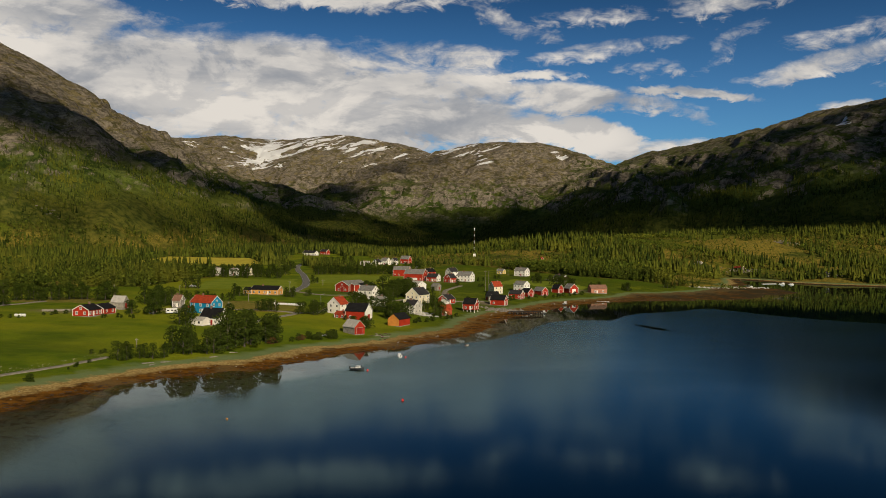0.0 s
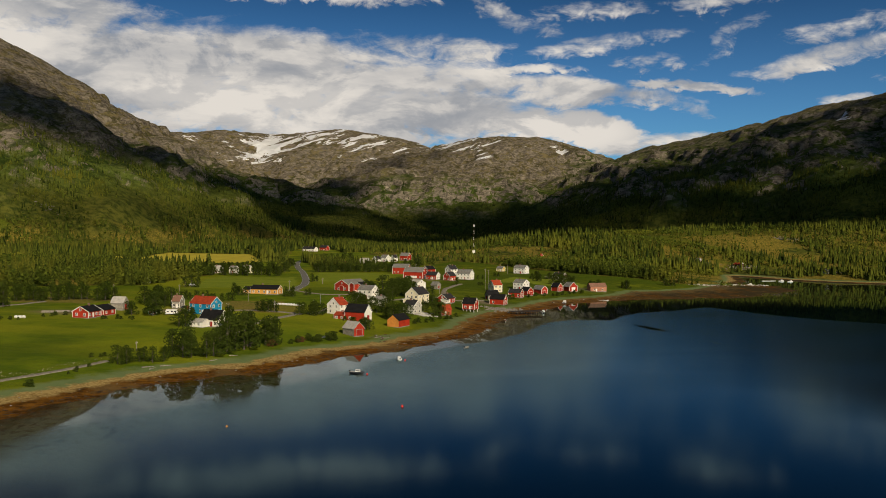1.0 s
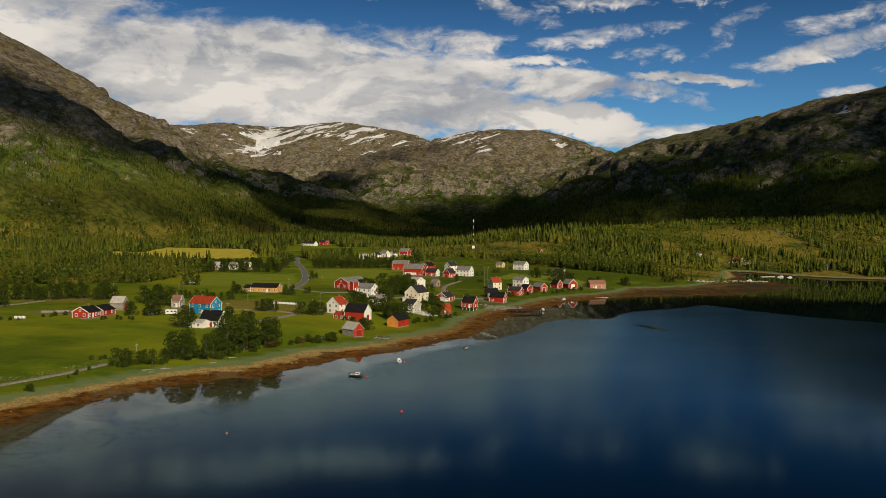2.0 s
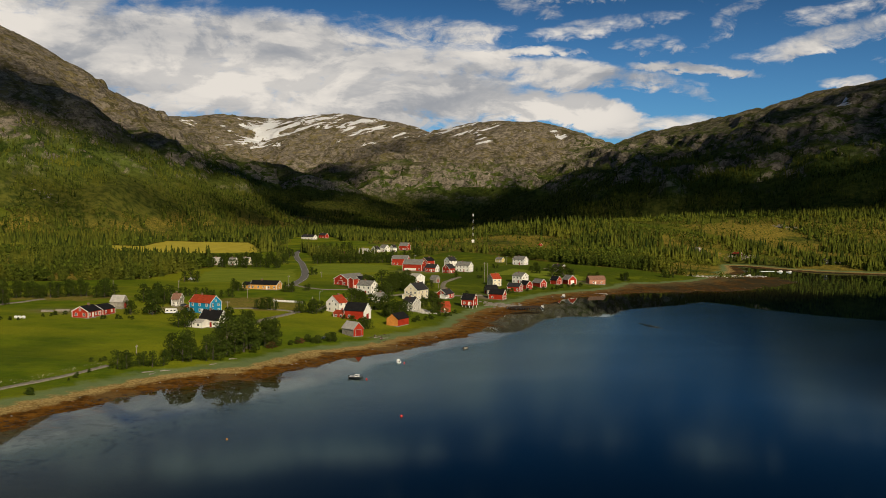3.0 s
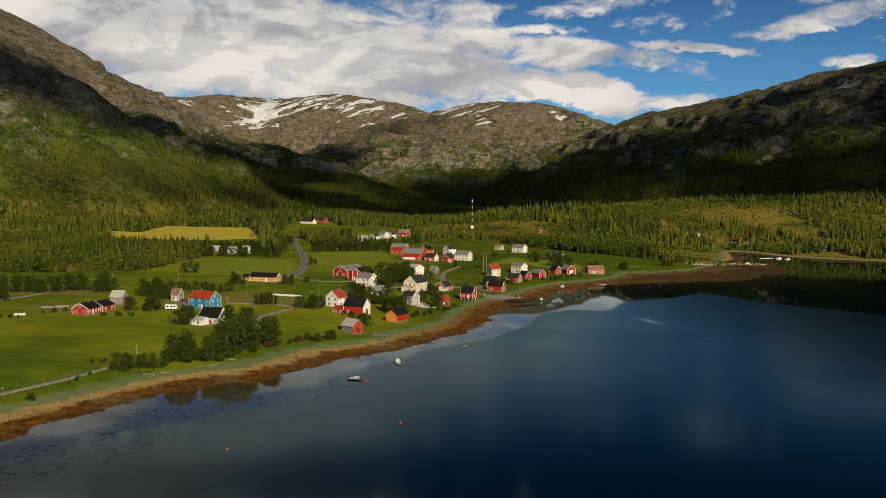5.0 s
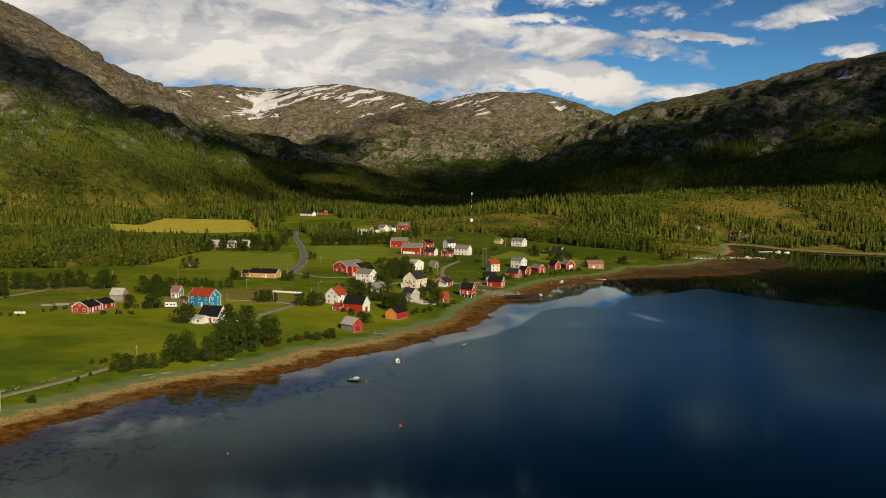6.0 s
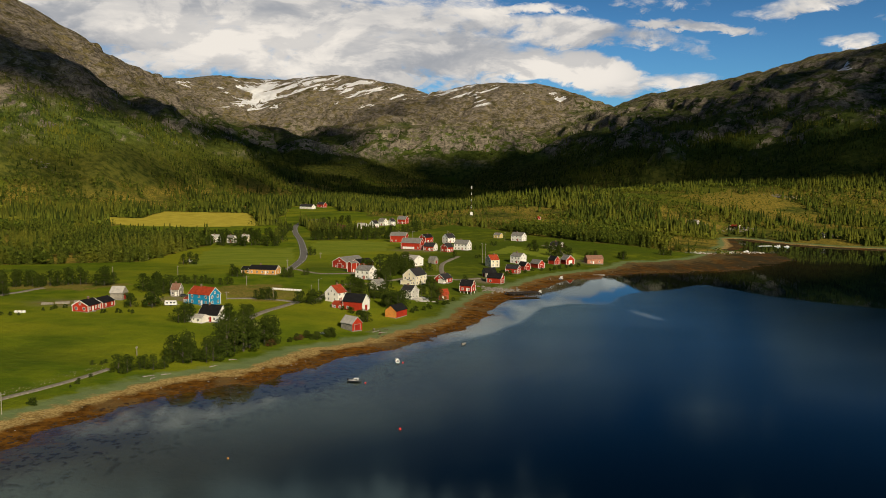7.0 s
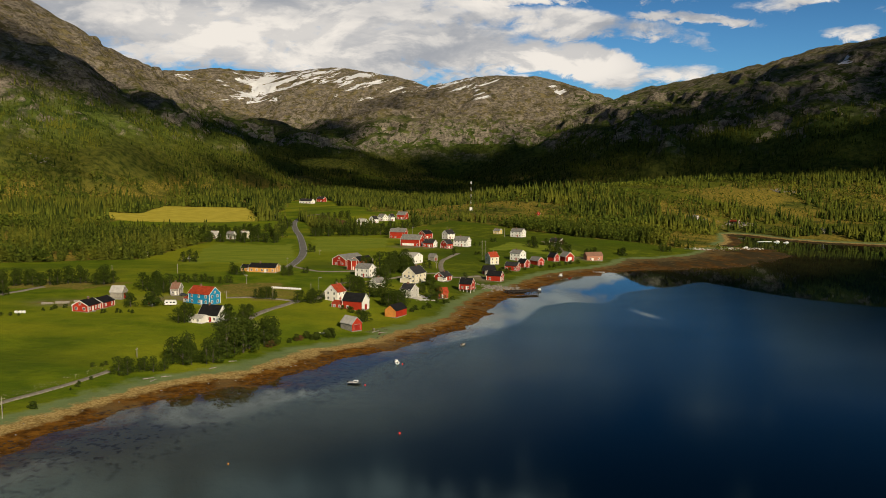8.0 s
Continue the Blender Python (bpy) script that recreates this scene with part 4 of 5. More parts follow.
house("boathouse", "grey boathouse with black roof", 47.6, 563.4, -162, 7.6, 5.4, 3.4, 2.6, GREYWOOD, TAR, side=1, win=(0,0,1), gate=(2.4,2.4), trim=None)
house("boathouse", "red boathouse with black roof at the quay", 49.8, 542.1, -26, 9.3, 5.8, 3.6, 2.6, RED, TAR, side=-1, win=(2,1,1), gate=(2.4,2.4))
house("house", "white two-storey house with pale roof", 75.0, 636.3, -41, 8.6, 7.7, 5.4, 2.2, WHITE, SLATE, side=-1, win=(3,2,2))
house("boathouse", "long red boathouse with dark roof", 66.2, 591.8, -28, 8.6, 6.1, 3.4, 2.2, RED, DARKROOF, side=-1, win=(3,1,1), gate=(2.4,2.4))
house("boathouse", "red boathouse with white gable trim", 75.6, 607.2, -50, 6.6, 5.6, 3.3, 2.5, RED, TAR, side=-1, win=(1,0,1), gate=(2.6,2.4))
house("boathouse", "red boathouse with pale sheet roof", 87.0, 622.1, -55, 8.5, 5.8, 3.3, 2.5, RED, SLATE, side=-1, win=(1,0,1), gate=(2.6,2.4))
house("boathouse", "red boathouse with dark roof", 102.2, 642.9, -49, 6.3, 5.6, 3.3, 2.8, RED, TAR, side=-1, win=(1,0,1), gate=(2.6,2.4))
house("boathouse", "red boathouse with grey roof and white door", 112.8, 646.9, -61, 7.1, 7.7, 3.7, 3.1, RED, SLATE, side=-1, win=(1,0,1), gate=(3,2.8), gate_mat=WHITE)
house("boathouse", "faded pink boathouse with dull brown roof", 135.3, 660.3, -166, 13.2, 5.8, 3.9, 2.4, PINK, BRICK, side=1, win=(2,0,1), trim=None)
house("cabin", "dark brown cabin on the meadow", 119.8, 738.3, -42, 9.8, 6.7, 3.0, 2.2, BROWN, DARKROOF, side=-1, win=(3,1,1))
house("house", "white house with grey roof below the wood", 93.9, 797.0, -38, 11.5, 7.7, 5.1, 2.6, WHITE, SLATE, side=-1, win=(3,2,2))
house("cabin", "small yellow cabin below the wood", 77.6, 822.9, -38, 6.6, 4.8, 3.0, 1.8, YELLOW_P, SLATE, side=-1, win=(2,1,1))
house("cabin", "small white cabin at the field's edge", -184.1, 597.6, -10, 3.7, 4.8, 2.8, 2.0, WHITE, SLATE, side=-1, win=(1,1,1))
house("farmhouse", "far white farmhouse with dark roof", -164.4, 1335.8, -35, 24.0, 8.6, 3.9, 3.3, WHITE, DARKROOF, side=-1, win=(4,2,1))
house("barn", "far red barn beside the farmhouse", -148.2, 1388.1, -36, 13.7, 7.7, 4.8, 3.3, RED, DARKROOF, side=-1, win=(2,1,1))
house("house", "white valley house with pale roof", -53.9, 888.0, -28, 9.6, 7.3, 4.7, 3.1, WHITE, SHEET, side=-1, win=(3,2,2))
house("house", "white valley house with dark roof", -43.7, 919.3, -128, 6.9, 6.7, 4.5, 2.9, WHITE, DARKROOF, side=1, win=(2,2,2))
house("house", "white valley house with grey roof", -35.3, 938.6, -38, 7.6, 7.1, 4.5, 2.9, WHITE, SLATE, side=-1, win=(2,2,2))
house("house", "small white valley house", -25.9, 938.1, -144, 4.9, 6.1, 4.5, 2.9, WHITE, DARKROOF, side=1, win=(2,2,2))
house("barn", "red valley barn with grey roof", -14.1, 954.5, -27, 9.9, 7.7, 4.9, 3.3, RED, SLATE, side=-1, win=(3,1,1))
house("house", "small red house among trees", -195.7, 743.7, -9, 4.0, 5.8, 3.9, 2.4, RED, DARKROOF, side=-1, win=(2,1,1))
house("house", "small white house among trees", -189.0, 760.7, -10, 4.1, 5.8, 3.9, 2.4, WHITE, SLATE, side=-1, win=(2,1,1))
house("house", "white house with pale roof among trees", -170.8, 751.7, -16, 6.8, 6.7, 3.9, 2.4, WHITE, SHEET, side=-1, win=(3,1,1))
house("house", "white house with grey roof among trees", -156.1, 746.8, -14, 5.6, 6.2, 3.9, 2.4, WHITE, SLATE, side=-1, win=(2,1,1))
house("house", "cream house with pale roof among trees", -146.0, 753.4, -18, 6.3, 6.7, 3.9, 2.4, CREAM, SHEET, side=-1, win=(2,1,1))
house("cabin", "grey cabin on the wooded hill", 328.0, 1018.9, -51, 6.8, 5.8, 3.4, 2.2, GREYWOOD, SLATE, side=-1, win=(2,1,1))
house("cabin", "brown cabin with red roof on a rocky knoll", 373.3, 1011.2, -71, 12.0, 7.3, 3.0, 2.0, BROWN, REDROOF, side=-1, win=(2,1,1))
house("cabin", "dark cabin above the cove", 465.5, 918.0, -75, 10.4, 7.7, 3.2, 2.4, BROWN, DARKROOF, side=-1, win=(2,1,1))
house("cabin", "small grey cabin above the cove", 431.4, 914.3, -62, 7.1, 5.8, 3.0, 2.2, GREYWOOD, SLATE, side=-1, win=(2,1,1))
house("house", "grey-roofed house with white gable among trees", -21.2, 485.6, -131, 6.9, 6.2, 3.0, 2.4, WHITE, SLATE, side=1, win=(2,1,1))
house("hut", "small red hut alone in the wood", 136.9, 979.3, -42, 3.7, 4.3, 3.6, 1.8, RED, REDROOF, side=-1, win=(1,1,1), chimney=False)


# ---- trees ----
def limb(a, b, r0, r1, k=6):
    """A tapered stick between two points."""
    a, b = Vector(a), Vector(b)
    q = (b - a).to_track_quat("Z", "Y")
    v, f = [], []
    for c, r in ((a, r0), (b, r1)):
        v += [tuple(c + q @ Vector((r * math.cos(2 * math.pi * i / k), r * math.sin(2 * math.pi * i / k), 0))) for i in range(k)]
    f = [(i, (i + 1) % k, k + (i + 1) % k, k + i) for i in range(k)] + [tuple(range(k - 1, -1, -1)), tuple(range(k, 2 * k))]
    return v, f


def leaf_clumps(lobes, count, size, seed):
    """Many small tilted leaf sprays spread over the shells of a few lobes (x, y, z, rx, rz)."""
    rng = np.random.default_rng(seed)
    w = np.array([l[3] ** 2 for l in lobes])
    pick = rng.choice(len(lobes), count, p=w / w.sum())
    L = np.array(lobes)[pick]
    d = rng.normal(size=(count, 3))
    d /= np.linalg.norm(d, axis=1)[:, None]
    r = rng.uniform(0.55, 1.08, count) ** 0.6
    c = L[:, :3] + d * r[:, None] * L[:, [3, 3, 4]]
    n = d + 0.5 * rng.normal(size=(count, 3))
    n /= np.linalg.norm(n, axis=1)[:, None]
    u = np.cross(n, rng.normal(size=(count, 3)))
    u /= np.linalg.norm(u, axis=1)[:, None]
    t = np.cross(n, u)
    s = size * rng.uniform(0.6, 1.3, count)[:, None]
    lift = n * s * 0.35
    pts = np.stack([c + u * s, c + t * s * 0.8 - lift, c - u * s, c - t * s * 0.8 - lift], 1).reshape(-1, 3)
    o = np.arange(count)[:, None, None] * 4
    f = (np.array([(0, 1, 2), (2, 3, 0)])[None] + o).reshape(-1, 3)
    return pts.tolist(), f.tolist()


def broad_tree(seed, leaf, wide=0.30, low=0.10, name="tree", count=1150, spray=0.027):
    """A broadleaf tree of height 1 m, to be scaled: trunk with limbs, and a crown of leaf sprays."""
    rng = random.Random(seed)
    root = new(name)
    lobes = []
    for i in range(9):
        a, z = 2.4 * i + rng.uniform(-0.5, 0.5), low + 0.12 + (0.80 - low) * (i + 0.5) / 9
        reach = wide * (1.0 - 0.75 * max(0, (z - 0.4) / 0.6)) * rng.uniform(0.4, 0.85)
        lobes.append((reach * math.cos(a), reach * math.sin(a), z, wide * rng.uniform(0.42, 0.62), 0.15 * rng.uniform(0.8, 1.2)))
    lobes.append((0, 0, 0.86, wide * 0.42, 0.13))
    stick = [limb((0, 0, -0.08), (0.01, 0.0, 0.45), 0.028, 0.018), limb((0.01, 0, 0.45), (0, 0.01, 0.86), 0.018, 0.006)]
    for l in lobes[1::2]:
        stick.append(limb((0, 0, l[2] * 0.55), (l[0], l[1], l[2]), 0.013, 0.004, 5))
    piece("trunk", *joined(*stick), BARK, root)
    piece("crown", *leaf_clumps(lobes, count, spray, seed), leaf, root)
    return root


def spruce_tree(seed):
    """A garden spruce of height 1 m: whorls of drooping boughs."""
    rng = np.random.default_rng(seed)
    root = new("spruce")
    v, f = [], []
    for k in range(15):
        z, wide = 0.10 + 0.87 * k / 15, 0.20 * (1 - k / 15.5)
        for i in range(9):
            a = 2 * math.pi * (i + 0.5 * (k % 2)) / 9 + rng.uniform(-0.2, 0.2)
            w, o = wide * rng.uniform(0.75, 1.15), len(v)
            c, s = math.cos(a), math.sin(a)
            v += [(0.01 * c, 0.01 * s, z + 0.07), (w * c - 0.3 * w * s, w * s + 0.3 * w * c, z), (w * 1.15 * c, w * 1.15 * s, z - 0.02), (w * c + 0.3 * w * s, w * s - 0.3 * w * c, z)]
            f += [(o, o + 2, o + 1), (o, o + 3, o + 2)]
    piece("trunk", *limb((0, 0, -0.05), (0, 0, 0.9), 0.02, 0.004), BARK, root)
    piece("crown", v, f, SPRUCE, root)
    return root


RUSTLEAF = leaf_material("rusty_leaves", (0.07, 0.03, 0.015), (0.16, 0.07, 0.03), (0.12, 0.08, 0.03))
SOURCES = {
    "BROAD": [broad_tree(s, LEAF, w, lo) for s, w, lo in ((1, 0.32, 0.0), (2, 0.40, -0.04), (3, 0.27, 0.05), (4, 0.46, -0.05), (5, 0.36, 0.02))],
    "BUSH": [broad_tree(s, LEAF, 0.55, -0.10, "bush", 420, 0.075) for s in (11, 12, 13)],
    "RUSTBUSH": [broad_tree(s, RUSTLEAF, 0.6, -0.10, "bush", 380, 0.075) for s in (15, 16)],
    "SPRUCETREE": [spruce_tree(s) for s in (21, 22)]}
BROAD, BUSH, RUSTBUSH, SPRUCETREE = SOURCES.keys()
PLANTED = set()


def clump(label, x0, y0, x1, y1, count, h, spread, kind):
    """Trees scattered along a line, each an object of its own."""
    rng = random.Random(int(x0 * 7 + y0 * 13 + count))
    for i in range(count):
        f = (i + 0.5) / count
        x, y = x0 + (x1 - x0) * f + rng.uniform(-spread, spread) * 0.6, y0 + (y1 - y0) * f + rng.uniform(-spread, spread)
        src = rng.choice(SOURCES[kind])
        s = h * rng.uniform(0.72, 1.12)
        m = pose(x, y, ground_z(x, y) - 0.02 * s, 0, 0, rng.uniform(0, 360)) @ Matrix.Diagonal((s * rng.uniform(0.9, 1.15), s, s, 1))
        if src not in PLANTED:
            PLANTED.add(src)
            ob = src
            ob.matrix_world = m
        else:
            ob = copy_thing(src, m)
            ob.matrix_basis = m
        cat = "bush" if "BUSH" in kind else "tree"
        tagged(ob, label, cat, "bushes of the village" if cat == "bush" else "trees of the village")


clump("dense dark green broadleaf tree on the shore bank", -100, 293, -87, 301, 7, 6.6, 3, BROAD)
clump("dense dark green broadleaf tree on the shore bank", -86, 305, -73, 316, 7, 10.5, 4, BROAD)
clump("dense dark green broadleaf tree on the shore bank", -73, 318, -65, 328, 4, 13.5, 3, BROAD)
clump("dense dark green broadleaf tree on the shore bank", -65, 330, -54, 347, 8, 11.0, 4, BROAD)
clump("low bush on the shore bank", -52, 349, -32, 362, 10, 2.8, 3, BUSH)
clump("reddish bush at the beach edge", -58, 339, -56, 342, 2, 3.1, 1, RUSTBUSH)
clump("reddish bush at the beach edge", -49, 351, -45, 355, 3, 2.1, 2, RUSTBUSH)
clump("bushy tree beside the white house", -100, 368, -95, 370, 3, 8.9, 2, BROAD)
clump("slim young garden tree", -76, 382, -73, 386, 4, 6.6, 1.5, BROAD)
clump("tree in front of the white house", -77, 355, -76, 357, 2, 13.6, 1, BROAD)
clump("tree beside the grey barn", -133, 404, -130, 402, 2, 8.6, 2, BROAD)
clump("tree beside the red shed", -121, 402, -119, 403, 2, 11.0, 1, BROAD)
clump("leafy tree among the farmsteads", -138, 442, -124, 444, 9, 10.1, 5, BROAD)
clump("leafy tree among the farmsteads", -169, 466, -158, 466, 5, 9.5, 4, BROAD)
clump("tall hedge tree at the field's edge", -210, 455, -176, 470, 17, 9.0, 4, BROAD)
clump("tall hedge tree at the field's edge", -200, 425, -201, 432, 2, 12.2, 3, BROAD)
clump("hedge tree on the meadow", -129, 475, -99, 475, 11, 4.7, 2, BROAD)
clump("low tree beside the lane", -79, 429, -69, 431, 6, 6.2, 2, BROAD)
clump("bush beside the long house", -110, 511, -100, 513, 4, 6.7, 3, BROAD)
clump("bush beside the long house", -77, 513, -73, 516, 3, 6.0, 2, BROAD)
clump("birch by the road", -68, 527, -64, 527, 2, 4.8, 1, BROAD)
clump("tree beside the lane", -57, 427, -45, 428, 7, 6.7, 3, BROAD)
clump("leafy tree behind the barn", -36, 469, -27, 467, 5, 9.1, 3, BROAD)
clump("large leafy tree between the houses", -22, 538, -10, 545, 5, 12.5, 4, BROAD)
clump("large leafy tree between the houses", -9, 545, -2, 548, 4, 12.0, 3, BROAD)
clump("large leafy tree between the houses", -24, 450, -16, 455, 5, 9.3, 3, BROAD)
clump("large leafy tree between the houses", -15, 429, -4, 433, 5, 9.6, 3, BROAD)
clump("conical spruce between the houses", -19, 431, -9, 433, 4, 9.5, 3, SPRUCETREE)
clump("round green tree in a garden", 3, 476, 5, 478, 2, 5.5, 1, BROAD)
clump("round green tree in a garden", 7, 461, 12, 464, 3, 7.8, 2, BROAD)
clump("round dark bush beside the barn", -25, 391, -21, 393, 3, 5.8, 1, BROAD)
clump("round green tree in a garden", 6, 576, 10, 577, 2, 6.3, 2, BROAD)
clump("small tree behind the houses", -44, 483, -41, 484, 2, 5.0, 2, BROAD)
clump("tree behind the white house", -18, 585, -6, 595, 5, 9.9, 3, BROAD)
clump("solitary round tree on the shore meadow", 164, 701, 170, 699, 4, 7.0, 2, BROAD)
clump("solitary round tree on the shore meadow", 205, 728, 214, 727, 4, 6.3, 2, BROAD)
clump("leafy tree above the boathouses", 105, 682, 123, 686, 6, 8.5, 4, BROAD)
clump("leafy tree above the boathouses", 93, 721, 101, 706, 4, 6.0, 3, BROAD)
clump("small tree on the slope", 29, 534, 31, 535, 1, 5.5, 1, BROAD)
clump("leafy tree above the boathouses", 132, 676, 145, 686, 4, 6.3, 3, BROAD)
clump("hedge tree at the meadow's far edge", -92, 783, -21, 806, 34, 7.7, 6, BROAD)
clump("round bush in the meadow", -152, 574, -143, 576, 3, 8.4, 2, BROAD)
clump("tree beside the road", -78, 637, -74, 645, 2, 5.8, 2, BROAD)
clump("hedge tree at the meadow's far edge", -124, 820, -129, 902, 6, 9.0, 5, BROAD)
clump("low bush beside the path", -113, 255, -111, 255, 2, 2.5, 1, BUSH)
clump("low bush beside the path", -110, 300, -107, 302, 3, 1.6, 2, BUSH)
clump("low bush beside the path", -109, 274, -106, 286, 4, 1.2, 2, BUSH)
clump("small tree by the upper houses", 48, 708, 53, 714, 2, 4.1, 2, BROAD)
clump("small tree by the upper houses", 63, 747, 70, 749, 3, 3.9, 3, BROAD)
clump("tree between the valley houses", -107, 949, -69, 975, 10, 8.7, 10, BROAD)
clump("tree between the valley houses", -52, 854, -0, 870, 14, 8.3, 8, BROAD)
clump("small green tree in a garden", 27, 644, 30, 645, 1, 5.8, 1, BROAD)
clump("conical spruce beside the house", 2, 500, 4, 501, 1, 7.1, 1, SPRUCETREE)
clump("hedge tree at the meadow's far edge", -190, 719, -113, 720, 26, 9.0, 5, BROAD)
clump("hedge tree at the meadow's far edge", -212, 760, -118, 768, 28, 9.1, 7, BROAD)
clump("hedge tree at the meadow's far edge", -234, 822, -126, 837, 26, 7.7, 8, BROAD)
clump("leafy tree above the boathouses", 99, 745, 125, 711, 8, 6.6, 5, BROAD)
clump("low bush between the boathouses", 49, 564, 64, 582, 5, 3.3, 3, BUSH)
clump("low bush between the boathouses", 74, 596, 123, 641, 9, 2.8, 3, BUSH)
clump("low bush below the houses", -12, 405, 20, 467, 12, 2.5, 4, BUSH)
clump("leafy tree beside the cream house", 7, 505, 11, 507, 3, 6.5, 3, BROAD)
clump("leafy tree behind the cream house", -13, 557, -8, 564, 3, 10.1, 3, BROAD)
clump("leafy tree beside the white house", -23, 508, -15, 506, 5, 7.8, 4, BROAD)
clump("leafy tree by the farm", -34, 548, -27, 556, 4, 8.6, 4, BROAD)
clump("small round bush on the lawn", 45, 650, 49, 658, 2, 3.4, 2, BUSH)
clump("low bush below the houses", -37, 418, -25, 403, 4, 2.6, 3, BUSH)
clump("low bush on the shore bank", -40, 356, -32, 364, 5, 3.3, 3, BUSH)
clump("low bush at the field corner", -175, 370, -168, 377, 3, 1.6, 3, BUSH)
clump("low bush by the farmyard", -165, 388, -153, 392, 6, 1.9, 4, BUSH)
clump("low bush by the farmyard", -138, 382, -124, 389, 6, 1.8, 3, BUSH)
clump("leafy tree at the shore meadow", 131, 672, 147, 695, 3, 5.8, 3, BROAD)
for _k in SOURCES:
    for _src in SOURCES[_k]:
        if _src not in PLANTED:
            for _o in list(_src.children) + [_src]:
                bpy.data.objects.remove(_o)


# ---- roads and lanes ----
ASPHALT = plain("asphalt", (0.15, 0.145, 0.135), 0.85, 0.15, 3.0)
GRAVEL = plain("gravel", (0.24, 0.215, 0.17), 0.95, 0.25, 1.2)
PAINT = plain("road_paint", (0.6, 0.6, 0.56), 0.7, 0.1, 1.0)


def smooth_line(pts, per=14):
    """A Catmull-Rom curve through the points."""
    p = np.array([pts[0]] + list(pts) + [pts[-1]], float)
    out = []
    for i in range(1, len(p) - 2):
        for t in np.linspace(0, 1, per, endpoint=False):
            out.append(0.5 * (2 * p[i] + (p[i + 1] - p[i - 1]) * t + (2 * p[i - 1] - 5 * p[i] + 4 * p[i + 1] - p[i + 2]) * t ** 2
                              + (3 * p[i] - p[i - 1] - 3 * p[i + 1] + p[i + 2]) * t ** 3))
    return np.array(out + [p[-2]])


def strip(line, offsets, lift, mat, name):
    d = np.gradient(line, axis=0)
    d /= np.linalg.norm(d, axis=1)[:, None] + 1e-9
    nx, ny = -d[:, 1], d[:, 0]
    o = np.array(offsets)
    xs, ys = line[:, :1] - nx[:, None] * o[None], line[:, 1:] - ny[:, None] * o[None]
    zs = height(xs, ys)
    zs = 0.5 * zs + 0.5 * zs.mean(1, keepdims=True) + np.asarray(lift)[None]
    xs, ys, zs = xs.T, ys.T, zs.T
    return grid_mesh(name, xs[::-1], ys[::-1], zs[::-1], mat)


def lane(label, wide, pts):
    line = smooth_line(pts)
    h = wide / 2
    paved = wide > 5
    me = strip(line, [-h - 0.6, -h, -h * 0.5, 0, h * 0.5, h, h + 0.6], [-0.5, 0.22, 0.25, 0.28, 0.25, 0.22, -0.5], ASPHALT if paved else GRAVEL, "road")
    ob = tagged(new("road", me), label, "road", kind="structure")
    if paved:
        for s in (-1, 1):
            edge = new("road_marking", strip(line, [s * (h - 0.45), s * (h - 0.3)], [0.26, 0.26], PAINT, "road_marking"))
            edge.parent = ob


lane("grey asphalt road winding up the valley", 5.5, [(-80, 549), (-79, 583), (-81, 631), (-89, 694), (-103, 782), (-119, 870), (-129, 940), (-129, 995), (-122, 1033), (-107, 1041)])
lane("gravel lane to the houses", 3.2, [(-76, 355), (-75, 369), (-73, 387), (-69, 402), (-63, 418), (-58, 428), (-49, 437)])
lane("gravel lane to the houses", 2.6, [(-58, 428), (-68, 432), (-82, 433), (-93, 431)])
lane("gravel track beside the shore field", 1.9, [(-126, 245), (-122, 257), (-117, 267), (-111, 279), (-104, 296)])
lane("gravel track across the back field", 3.0, [(-207, 417), (-202, 429), (-196, 444), (-192, 455)])
lane("gravel lane up the slope", 3.0, [(32, 657), (25, 634), (19, 614), (17, 585), (18, 556), (23, 540), (41, 554)])
lane("gravel lane to the white houses", 2.6, [(-49, 437), (-43, 490), (-31, 501), (-12, 523), (-2, 542), (16, 553)])
lane("gravel lane to the farm", 2.6, [(-81, 561), (-61, 538), (-47, 538), (-33, 542)])
lane("gravel lane up the meadow", 2.4, [(110, 755), (117, 720), (118, 688), (119, 653)])


RIVER, _n, _b = material("river_water")
_p = place(_n)
_n.put(_b, "Base Color", _n.mix(_n.ramp(_n.noise(_p, 0.35, 6.0, 0.7), 0.55, 0.66), (0.05, 0.07, 0.085), (0.6, 0.62, 0.62)))
_n.put(_b, "Roughness", 0.15)
_line = smooth_line([(-160, 975), (-168, 1030), (-180, 1085), (-196, 1150), (-212, 1215)])
tagged(new("river", strip(_line, [-6, -5, 0, 5, 6], [-0.4, 0.3, 0.32, 0.3, -0.4], RIVER, "river")), "pale river with small rapids behind the trees", "river", kind="structure")


# ---- poles, lamps and the mast ----
POLEWOOD = plain("pole_wood", (0.30, 0.27, 0.22), 0.9, 0.2, 0.6)
METAL = plain("galvanised_steel", (0.45, 0.45, 0.44), 0.45, 0.1, 0.6, 0.7)


def utility_pole(x, y, h):
    root = new("utility_pole")
    root.matrix_world = pose(x, y, ground_z(x, y), 0, 0, (x * 37) % 180)
    piece("pole", *limb((0, 0, -1), (0, 0, h), 0.16, 0.11, 8), POLEWOOD, root)
    piece("crossarm", *box(-0.9, 0.9, -0.06, 0.06, h - 0.75, h - 0.62), POLEWOOD, root)
    for i in (-0.8, 0.0, 0.8):
        piece("insulator", *limb((i, 0, h - 0.62), (i, 0, h - 0.42), 0.06, 0.05), WHITE, root)
    tagged(root, "weathered wooden utility pole with crossarm", "utility pole", "utility poles")


